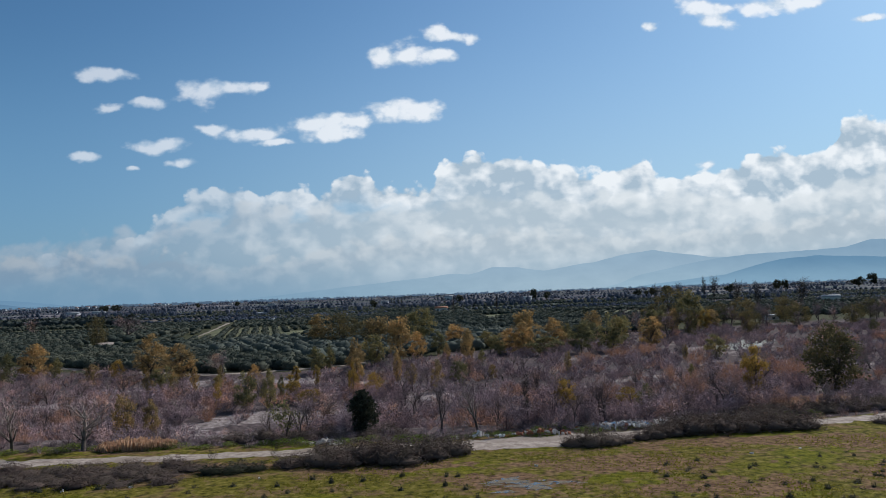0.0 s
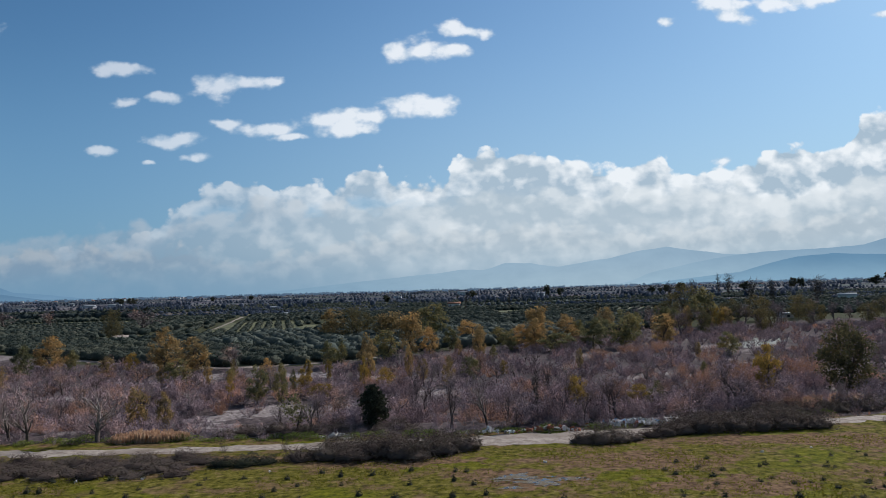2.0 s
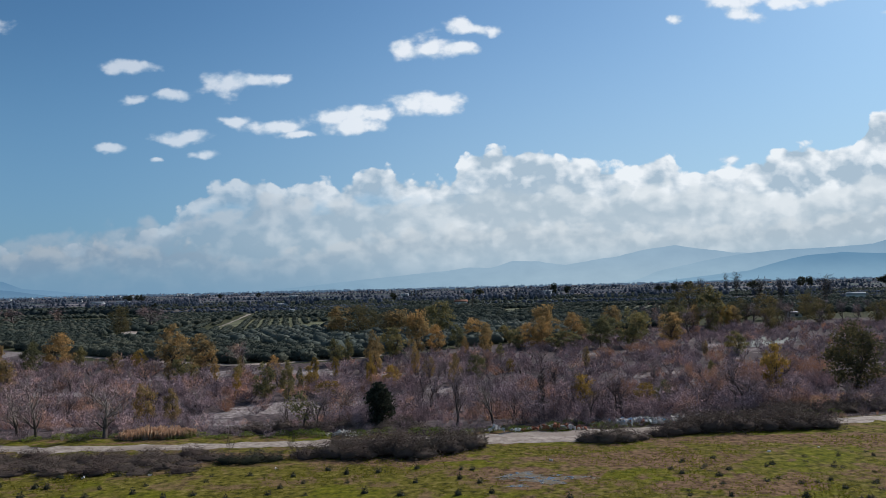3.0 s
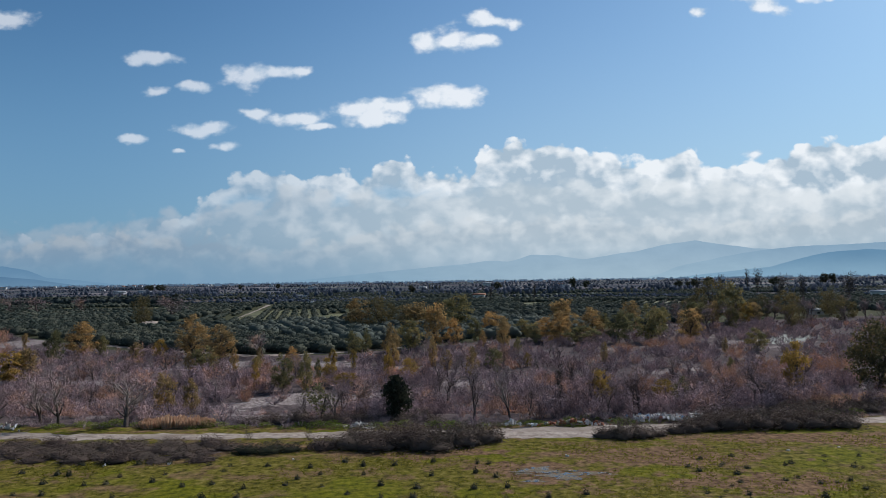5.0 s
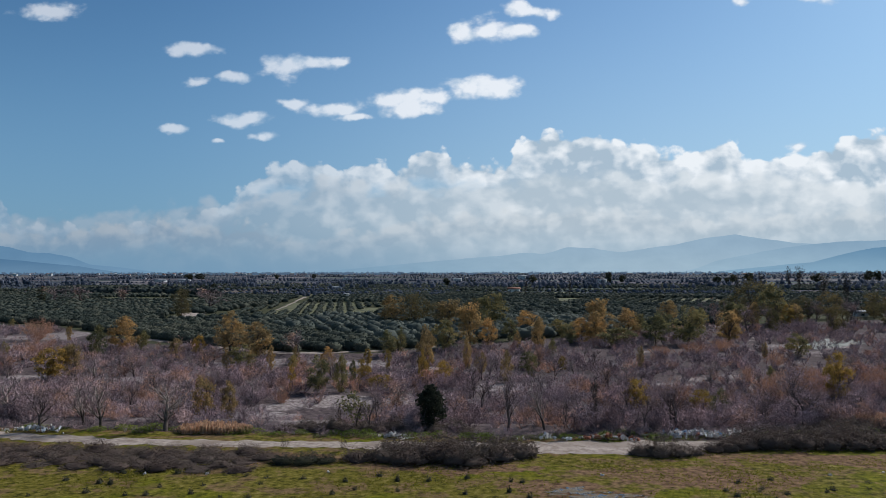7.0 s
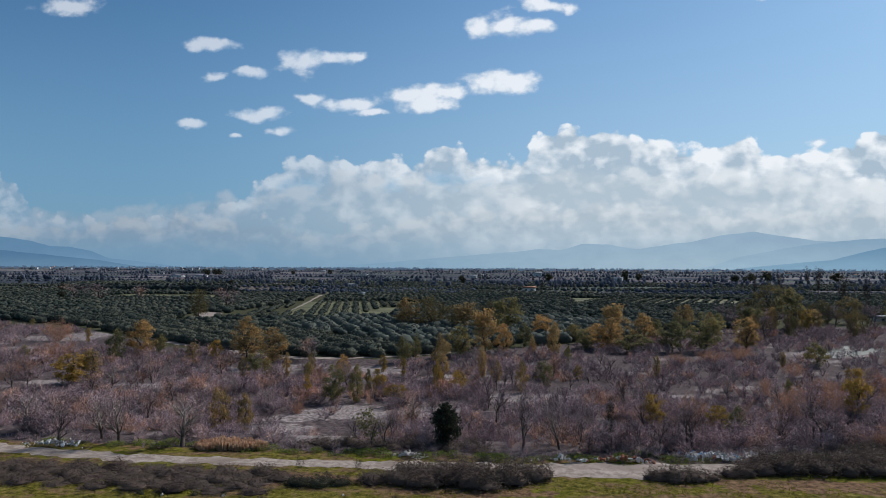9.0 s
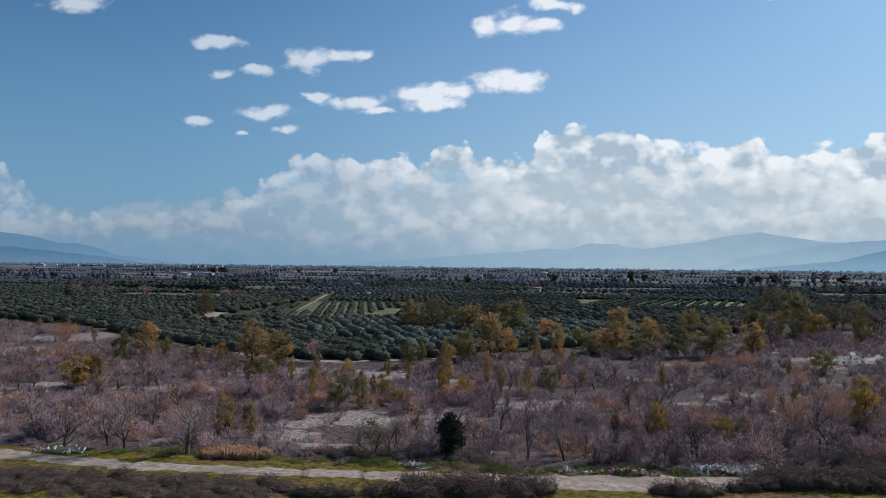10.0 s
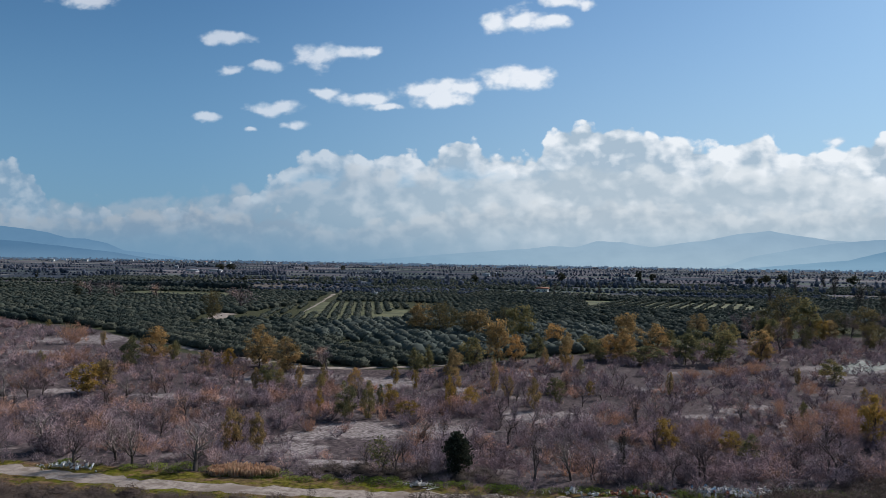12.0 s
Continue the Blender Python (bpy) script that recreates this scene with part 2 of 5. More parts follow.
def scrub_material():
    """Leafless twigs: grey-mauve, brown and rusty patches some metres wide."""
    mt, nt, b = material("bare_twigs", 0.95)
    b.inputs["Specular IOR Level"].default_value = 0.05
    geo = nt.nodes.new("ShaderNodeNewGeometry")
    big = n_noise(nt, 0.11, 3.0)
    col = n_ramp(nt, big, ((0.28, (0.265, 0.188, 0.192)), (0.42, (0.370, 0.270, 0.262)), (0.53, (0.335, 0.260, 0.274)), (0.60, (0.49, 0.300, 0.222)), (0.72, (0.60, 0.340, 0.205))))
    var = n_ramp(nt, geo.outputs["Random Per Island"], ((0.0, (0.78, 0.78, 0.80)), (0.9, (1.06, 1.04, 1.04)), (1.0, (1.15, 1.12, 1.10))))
    # Random light and dark clumps painted into the twig colour, for shaded gaps.
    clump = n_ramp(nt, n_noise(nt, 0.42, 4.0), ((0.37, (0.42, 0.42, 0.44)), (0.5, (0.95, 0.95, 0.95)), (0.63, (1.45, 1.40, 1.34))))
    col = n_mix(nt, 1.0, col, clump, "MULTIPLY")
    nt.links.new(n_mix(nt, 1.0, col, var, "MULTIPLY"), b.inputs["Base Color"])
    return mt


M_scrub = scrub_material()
M_rust_twig = leaf_material("rusty_twigs", ((0.2, (0.24, 0.128, 0.090)), (0.5, (0.38, 0.21, 0.140)), (0.8, (0.47, 0.28, 0.19))), 0.35)
M_ochre = leaf_material("ochre_leaves", ((0.12, (0.120, 0.098, 0.056)), (0.4, (0.25, 0.180, 0.088)), (0.65, (0.41, 0.262, 0.108)), (0.9, (0.54, 0.295, 0.105))), 0.45)
M_gold = leaf_material("golden_leaves", ((0.12, (0.13, 0.10, 0.040)), (0.45, (0.30, 0.20, 0.062)), (0.85, (0.46, 0.28, 0.070))), 0.42)
M_green = leaf_material("olive_green_leaves", ((0.12, (0.068, 0.076, 0.048)), (0.45, (0.150, 0.142, 0.072)), (0.75, (0.28, 0.225, 0.092)), (0.9, (0.38, 0.26, 0.098))), 0.42)
M_dark = leaf_material("dark_evergreen_leaves", ((0.2, (0.030, 0.034, 0.025)), (0.6, (0.060, 0.062, 0.040)), (0.9, (0.110, 0.098, 0.055))), 0.3)
M_citrus = leaf_material("orchard_leaves", ((0.2, (0.030, 0.039, 0.033)), (0.5, (0.054, 0.066, 0.055)), (0.85, (0.105, 0.107, 0.078))), 0.28, 0.02)
M_olive = leaf_material("grey_olive_leaves", ((0.2, (0.052, 0.064, 0.056)), (0.5, (0.084, 0.098, 0.084)), (0.85, (0.13, 0.138, 0.112))), 0.25, 0.05)
M_bramble = leaf_material("bramble_leaves", ((0.12, (0.080, 0.058, 0.050)), (0.45, (0.135, 0.100, 0.084)), (0.7, (0.110, 0.092, 0.072)), (0.9, (0.165, 0.120, 0.092))), 0.3)
M_weed = leaf_material("weed_leaves", ((0.2, (0.07, 0.10, 0.02)), (0.6, (0.16, 0.20, 0.03)), (0.9, (0.26, 0.26, 0.07))), 0.3)
M_reed = leaf_material("dry_reed", ((0.2, (0.36, 0.21, 0.13)), (0.6, (0.52, 0.33, 0.21)), (0.9, (0.60, 0.43, 0.29))), 0.4)
M_browngreen = leaf_material("brown_olive_leaves", ((0.15, (0.058, 0.058, 0.036)), (0.5, (0.115, 0.100, 0.050)), (0.85, (0.22, 0.155, 0.066))), 0.35)
# Blue-grey leaf colour with the haze of distance painted in.
M_farwood = leaf_material("hazed_winter_wood", ((0.2, (0.056, 0.072, 0.100)), (0.55, (0.100, 0.118, 0.155)), (0.9, (0.165, 0.165, 0.20))), 0.35, 0.02)

M_hedge = leaf_material("dark_conifer_leaves", ((0.2, (0.022, 0.030, 0.030)), (0.6, (0.036, 0.046, 0.044)), (0.9, (0.055, 0.062, 0.058))), 0.15)


def pale_bark_material():
    """Bark that is dark and rough at the foot and peels to pale cream on the limbs."""
    mt, nt, b = material("pale_bark", 0.85)
    tc = nt.nodes.new("ShaderNodeTexCoord")
    sep = nt.nodes.new("ShaderNodeSeparateXYZ")
    nt.links.new(tc.outputs["Object"], sep.inputs[0])
    patch = n_noise(nt, 3.0, 5.0)
    col = n_mix(nt, n_step(nt, sep.outputs[2], 0.9, 2.2), n_ramp(nt, patch, ((0.3, (0.05, 0.035, 0.03)), (0.7, (0.11, 0.085, 0.07)))), n_ramp(nt, patch, ((0.3, (0.20, 0.155, 0.13)), (0.7, (0.40, 0.34, 0.295)))))
    nt.links.new(col, b.inputs["Base Color"])
    return mt


M_bark = bark_material("dark_bark", (0.035, 0.026, 0.022), (0.10, 0.08, 0.065))
M_pale = pale_bark_material()
M_grey = bark_material("grey_mauve_bark", (0.055, 0.040, 0.036), (0.15, 0.115, 0.10), 2.0)
M_thorn = bark_material("thorny_stems", (0.06, 0.043, 0.038), (0.14, 0.10, 0.085), 2.0)


def ground_material():
    mt, nt, b = material("ground", 1.0)
    b.inputs["Specular IOR Level"].default_value = 0.03
    att = nt.nodes.new("ShaderNodeAttribute")
    att.attribute_name = "zone"
    sep = nt.nodes.new("ShaderNodeSeparateColor")
    nt.links.new(att.outputs["Color"], sep.inputs[0])
    bed, far, mud = sep.outputs
    rag = n_noise(nt, 0.55, 6.0)

    def ragged(mask, width=0.8):
        n = nt.nodes.new("ShaderNodeMath")
        n.operation = "MULTIPLY_ADD"
        s = nt.nodes.new("ShaderNodeMath")
        s.operation = "SUBTRACT"
        nt.links.new(rag, s.inputs[0])
        s.inputs[1].default_value = 0.5
        nt.links.new(s.outputs[0], n.inputs[0])
        n.inputs[1].default_value = width
        nt.links.new(mask, n.inputs[2])
        return n_step(nt, n.outputs[0], 0.38, 0.62)

    fine = n_noise(nt, 1.7, 8.0, None, 0.66)
    mid = n_noise(nt, 0.35, 7.0, None, 0.7)
    broad = n_noise(nt, 0.085, 5.0, None, 0.58)
    grass = n_ramp(nt, fine, ((0.36, (0.024, 0.026, 0.006)), (0.46, (0.072, 0.063, 0.010)), (0.55, (0.115, 0.097, 0.017)), (0.65, (0.175, 0.142, 0.045))))
    lush = n_ramp(nt, fine, ((0.36, (0.042, 0.046, 0.006)), (0.50, (0.090, 0.090, 0.008)), (0.65, (0.150, 0.138, 0.014))))
    dry = n_ramp(nt, fine, ((0.36, (0.060, 0.040, 0.018)), (0.62, (0.175, 0.115, 0.056))))
    meadow = n_mix(nt, n_step(nt, mid, 0.50, 0.58), grass, dry)
    meadow = n_mix(nt, n_step(nt, broad, 0.50, 0.58), meadow, lush)
    meadow = n_mix(nt, ragged(mud, 2.2), meadow, n_ramp(nt, fine, ((0.38, (0.060, 0.034, 0.020)), (0.62, (0.195, 0.120, 0.070)))))
    sand = n_ramp(nt, n_noise(nt, 2.2, 8.0, None, 0.7), ((0.38, (0.09, 0.074, 0.070)), (0.50, (0.20, 0.165, 0.155)), (0.62, (0.36, 0.31, 0.295))))
    litter = n_ramp(nt, fine, ((0.38, (0.040, 0.031, 0.032)), (0.62, (0.115, 0.088, 0.086))))
    river = n_mix(nt, n_step(nt, n_noise(nt, 0.16, 7.0), 0.30, 0.44), sand, litter)
    river = n_mix(nt, ragged(att.outputs["Alpha"], 1.2), river, n_mix(nt, n_step(nt, n_noise(nt, 0.5, 7.0, None, 0.7), 0.53, 0.66), sand, litter))
    cells = nt.nodes.new("ShaderNodeTexVoronoi")
    cells.inputs["Scale"].default_value = 0.0095
    geo = nt.nodes.new("ShaderNodeNewGeometry")
    stretch = nt.nodes.new("ShaderNodeVectorMath")
    stretch.operation = "MULTIPLY"
    stretch.inputs[1].default_value = (0.62, 1.0, 0.0)
    nt.links.new(geo.outputs["Position"], stretch.inputs[0])
    nt.links.new(stretch.outputs[0], cells.inputs["Vector"])
    sepc = nt.nodes.new("ShaderNodeSeparateColor")
    nt.links.new(cells.outputs["Color"], sepc.inputs[0])
    # Field colours by cell, tinted bluish to carry the plain's air haze.
    hazy_fields = n_ramp(nt, sepc.outputs[0], ((0.0, (0.026, 0.035, 0.048)), (0.28, (0.040, 0.048, 0.066)), (0.36, (0.150, 0.122, 0.132)), (0.5, (0.105, 0.088, 0.106)), (0.62, (0.032, 0.043, 0.050)), (0.78, (0.092, 0.115, 0.088)), (0.9, (0.230, 0.200, 0.200)), (1.0, (0.065, 0.085, 0.074))))
    hazy_fields = n_mix(nt, 0.35, hazy_fields, n_ramp(nt, n_noise(nt, 0.06, 6.0), ((0.40, (0.024, 0.030, 0.034)), (0.60, (0.080, 0.082, 0.088)))))
    col = n_mix(nt, ragged(bed), meadow, river)
    orchard_floor = n_ramp(nt, fine, ((0.40, (0.028, 0.032, 0.018)), (0.60, (0.070, 0.068, 0.036))))
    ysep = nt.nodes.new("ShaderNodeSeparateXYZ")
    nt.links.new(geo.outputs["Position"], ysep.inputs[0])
    plain = n_mix(nt, n_step(nt, ysep.outputs[1], 420, 560), orchard_floor, hazy_fields)
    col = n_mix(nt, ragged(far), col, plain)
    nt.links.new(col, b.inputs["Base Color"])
    n_bump(nt, b, n_noise(nt, 3.0, 8.0), 0.7, 0.12)
    return mt


def soil_material(name, dark, pale, scale=1.2, rough=0.95):
    mt, nt, b = material(name, rough)
    f = n_noise(nt, scale, 8.0, None, 0.68)
    col = n_ramp(nt, f, ((0.39, dark), (0.61, pale)))
    nt.links.new(n_mix(nt, n_step(nt, n_noise(nt, 0.3, 6.0), 0.5, 0.68), col, dark), b.inputs["Base Color"])
    n_bump(nt, b, f, 0.5, 0.06)
    return mt


def paint_material(name, colour, rough=0.6):
    mt, nt, b = material(name, rough)
    f = n_noise(nt, 4.0, 5.0)
    nt.links.new(n_ramp(nt, f, ((0.2, [c * 0.7 for c in colour]), (0.7, colour))), b.inputs["Base Color"])
    return mt


M_ground = ground_material()
M_track = soil_material("pale_dust", (0.17, 0.13, 0.105), (0.33, 0.275, 0.235))
M_grassfield = soil_material("green_field", (0.050, 0.054, 0.024), (0.115, 0.112, 0.050), 0.08)
M_verge = soil_material("yellow_grass", (0.11, 0.105, 0.035), (0.24, 0.20, 0.075), 0.5)
M_pale_grass = soil_material("pale_flat", (0.14, 0.145, 0.12), (0.27, 0.27, 0.24), 0.4)
M_dryfield = soil_material("dry_field", (0.062, 0.048, 0.038), (0.115, 0.090, 0.070), 0.08)
M_white = paint_material("white_paint", (0.60, 0.60, 0.59))
M_tile = paint_material("clay_roof", (0.30, 0.13, 0.08), 0.8)
M_greyroof = paint_material("pale_sheet_roof", (0.34, 0.35, 0.36), 0.9)
M_blue = paint_material("blue_plastic", (0.25, 0.42, 0.62), 0.5)
M_red = paint_material("red_brown_rubble", (0.32, 0.12, 0.07), 0.9)
M_stone = paint_material("pale_stone", (0.55, 0.50, 0.45), 0.9)


def water_material():
    mt, nt, b = material("puddle_water", 0.06)
    b.inputs["Base Color"].default_value = (0.07, 0.06, 0.045, 1)
    b.inputs["Specular IOR Level"].default_value = 0.6
    silt = n_step(nt, n_noise(nt, 1.6, 7.0, None, 0.7), 0.42, 0.54)
    nt.links.new(n_mix(nt, silt, (0.07, 0.06, 0.045), (0.13, 0.10, 0.065)), b.inputs["Base Color"])
    rr = nt.nodes.new("ShaderNodeMapRange")
    nt.links.new(silt, rr.inputs[0])
    rr.inputs[3].default_value, rr.inputs[4].default_value = 0.08, 0.7
    nt.links.new(rr.outputs[0], b.inputs["Roughness"])
    sp = nt.nodes.new("ShaderNodeMapRange")
    nt.links.new(silt, sp.inputs[0])
    sp.inputs[3].default_value, sp.inputs[4].default_value = 0.5, 0.04
    nt.links.new(sp.outputs[0], b.inputs["Specular IOR Level"])
    n_bump(nt, b, n_noise(nt, 7.0, 5.0), 0.12, 0.03)
    return mt


M_water = water_material()


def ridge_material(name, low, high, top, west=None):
    """Plain glowing backdrop of far ridges: blue air haze put into the emission colour."""
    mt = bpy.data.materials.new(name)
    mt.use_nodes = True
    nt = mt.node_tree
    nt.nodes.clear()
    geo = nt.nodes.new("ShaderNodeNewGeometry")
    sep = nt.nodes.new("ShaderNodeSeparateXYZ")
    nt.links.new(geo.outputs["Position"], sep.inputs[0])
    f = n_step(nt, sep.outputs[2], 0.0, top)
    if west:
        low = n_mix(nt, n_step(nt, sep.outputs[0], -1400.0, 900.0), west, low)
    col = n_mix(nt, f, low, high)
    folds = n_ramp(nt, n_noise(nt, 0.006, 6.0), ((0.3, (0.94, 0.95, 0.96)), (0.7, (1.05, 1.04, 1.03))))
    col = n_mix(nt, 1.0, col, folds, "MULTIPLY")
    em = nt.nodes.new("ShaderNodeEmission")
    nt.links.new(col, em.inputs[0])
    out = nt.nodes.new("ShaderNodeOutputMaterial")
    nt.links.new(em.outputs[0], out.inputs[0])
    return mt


# Trees on the horizon glow blue: distant air haze put in as emission.
M_horizon = ridge_material("horizon_trees_haze_glow", (0.085, 0.135, 0.205), (0.060, 0.100, 0.160), 14)

# ---- geometry helpers ----
rng = np.random.default_rng(7)


def mesh_np(name, V, T, mt, smooth=False):
    me = bpy.data.meshes.new(name)
    V, T = np.asarray(V, dtype=np.float32), np.asarray(T, dtype=np.int32)
    me.vertices.add(len(V))
    me.vertices.foreach_set("co", V.ravel())
    me.loops.add(len(T) * 3)
    me.loops.foreach_set("vertex_index", T.ravel())
    me.polygons.add(len(T))
    me.polygons.foreach_set("loop_start", np.arange(len(T), dtype=np.int32) * 3)
    me.update(calc_edges=True)
    if smooth:
        me.polygons.foreach_set("use_smooth", np.ones(len(T), dtype=bool))
    me.materials.append(mt)
    return me


def merge(parts):
    Vs, Ts, k = [], [], 0
    for V, T in parts:
        Vs.append(V)
        Ts.append(T + k)
        k += len(V)
    return np.concatenate(Vs), np.concatenate(Ts)


def unit(v):
    return v / np.maximum(np.linalg.norm(v, axis=-1, keepdims=True), 1e-9)


def twigs(P0, P1, w0, w1):
    """Flat tapering twigs from P0 to P1, each turned its own way."""
    n = len(P0)
    side = unit(np.cross(P1 - P0, rng.normal(size=(n, 3))))
    V = np.stack([P0 - side * w0 / 2, P0 + side * w0 / 2, P1 + side * w1 / 2, P1 - side * w1 / 2], 1).reshape(-1, 3)
    i = np.arange(n)[:, None] * 4
    T = np.concatenate([i + np.array([[0, 1, 2]]), i + np.array([[0, 2, 3]])])
    return V, T


def spikes(P0, P1, w):
    """Fine twigs that run out to a point."""
    n = len(P0)
    side = unit(np.cross(P1 - P0, rng.normal(size=(n, 3)))) * w / 2
    return np.stack([P0 - side, P0 + side, P1], 1).reshape(-1, 3), np.arange(n * 3).reshape(-1, 3)


def blob_np(level=2, rough=0.22, flat=0.9):
    """A lumpy closed dome, one metre wide, standing on the ground: the dense heart of a bush or crown."""
    bm = bmesh.new()
    bmesh.ops.create_icosphere(bm, subdivisions=level, radius=0.5)
    V = np.array([v.co[:] for v in bm.verts])
    T = np.array([[v.index for v in f.verts] for f in bm.faces])
    bm.free()
    shift = rng.uniform(-50, 50, 3)
    k = np.array([1 + rough * 1.6 * noise.fractal(Vector(p * 4.5 + shift), 0.7, 2.2, 3) for p in V])
    V = V * k[:, None]
    V[:, 2] = np.maximum((V[:, 2] + 0.34) * flat / 0.84, 0.0)
    return V, T


def leaves(C, size):
    """Small folded leaf sprays at the centres C."""
    n = len(C)
    a = unit(rng.normal(size=(n, 3)))
    b = unit(np.cross(a, rng.normal(size=(n, 3))))
    s = size * rng.uniform(0.6, 1.3, (n, 1))
    up = np.cross(a, b) * s * 0.25
    V = np.stack([C - a * s * 0.6, C + b * s * 0.4 + up, C + a * s * 0.6, C - b * s * 0.4 + up], 1).reshape(-1, 3)
    i = np.arange(n)[:, None] * 4
    T = np.concatenate([i + np.array([[0, 1, 2]]), i + np.array([[0, 2, 3]])])
    return V, T


def tube(p0, p1, r0, r1, k=5):
    d = unit(np.asarray(p1) - np.asarray(p0))
    s = unit(np.cross(d, [0.31, 0.87, 0.11]))
    t = np.cross(d, s)
    an = np.arange(k) * 2 * math.pi / k
    ring = np.cos(an)[:, None] * s + np.sin(an)[:, None] * t
    V = np.concatenate([p0 + ring * r0, p1 + ring * r1])
    T = []
    for i in range(k):
        j = (i + 1) % k
        T += [[i, j, k + j], [i, k + j, k + i]]
    return V, np.array(T)


def branching(height, spread, levels=4, first=0.25, lean=0.0, forks=(5, 4, 4), thick=0.03):
    """Limbs of a tree as segments: tubes for what is thick, flat twigs for the rest."""
    tubes_, p0s, p1s, w0s, w1s = [], [], [], [], []
    tips = []

    def grow(p, d, length, r, level):
        steps = (3, 3, 2, 1, 1)[level]
        q = p
        for k in range(steps):
            d = unit(d + rng.normal(size=3) * 0.16 + np.array([0, 0, 0.05]))
            e = q + d * length / steps
            ra, rb = r * (1 - 0.45 * k / steps), r * (1 - 0.45 * (k + 1) / steps)
            if ra > 0.018 * height / 5 and level < 2:
                tubes_.append(tube(q, e, ra, rb, 6 if level == 0 else 4))
            else:
                p0s.append(q), p1s.append(e), w0s.append(ra * 2), w1s.append(rb * 1.4)
            q = e
            if level > 0 or k >= 0:
                if level < levels:
                    for _ in range(forks[min(level, len(forks) - 1)] // (2 if level == 0 and k < 2 else 1)):
                        out = unit(rng.normal(size=3) * np.array([1, 1, 0.45]))
                        nd = unit(d * 0.75 + out * spread + np.array([0, 0, 0.25]))
                        grow(q, nd, length * rng.uniform(0.42, 0.72), rb * 0.55, level + 1)
        tips.append(q)

    grow(np.zeros(3), unit(np.array([lean, lean * 0.4, 1.0])), height * first * 1.9, height * thick, 0)
    if p0s:
        thin = twigs(np.array(p0s), np.array(p1s), np.array(w0s)[:, None], np.array(w1s)[:, None])
    parts = tubes_ + ([thin] if p0s else [])
    V, T = merge(parts)
    s = height / max(V[:, 2].max(), 0.1)
    return V * s, T, np.array(tips) * s


def thing(name, x, y, turn=0.0, size=(1, 1, 1), sink=0.12, **tags):
    ob = new(name)
    ob.empty_display_size = 0.3
    ob.matrix_basis = Matrix.LocRotScale((x, y, terrain(x, y) - sink), Euler((0, 0, turn)), size)
    return tagged(ob, **tags)


def child(name, me, parent, label=""):
    ob = new(name, me)
    ob.parent = parent
    return tagged(ob, label=label) if label else ob


# ---- the lie of the land ----
BANK_X = np.array([-400, -125, -78, -41, -26, 15, 54, 110, 400], float)
BANK_Y = np.array([330, 200, 158, 141, 145, 185, 222, 250, 330], float)


def smooth(t):
    t = np.clip(t, 0, 1)
    return t * t * (3 - 2 * t)


def terrain(x, y):
    """Terrace at 0 m, a dry river bed two metres lower, the farmed plain behind it."""
    s = smooth((y - (72 + np.maximum(0, x - 14) * 0.17)) / 8)
    r = smooth((y - np.interp(x, BANK_X, BANK_Y) + 16) / 14)
    return float(-2.2 * s + 1.0 * r * s) if np.isscalar(x) else -2.2 * s + 1.0 * r * s


# open gravel patches in the scrub: middle and half-axes
CLEAR = ((-29.3, 83.1, 5, 5), (-20.5, 74, 4, 4), (-23.2, 95.4, 6, 5), (-11.6, 96.9, 6, 3.5), (-0.2, 109, 8, 4), (21.7, 113.8, 5, 1.6), (32.7, 123.2, 4, 1.8), (-29.4, 90.6, 3.2, 3),
         (-117.2, 180.3, 14, 8), (-77, 112.9, 5, 2), (-55.6, 112.6, 9, 2.5), (-48.7, 131.1, 8, 4), (-27.7, 131.5, 7, 4), (-13.7, 129, 4, 2), (64.5, 172.9, 10, 6), (17.3, 136.3, 3, 2), (-112, 156, 14, 4), (57, 160, 5, 3))
TRACK = np.array([(-90, 67.5), (-49, 63.8), (-34, 62.0), (-22.7, 62.1), (-11, 62.8), (-2, 63.0), (4.7, 63.2), (9.5, 64.0), (19.4, 65.6), (35.5, 68.6), (60, 72.5), (85, 77)])


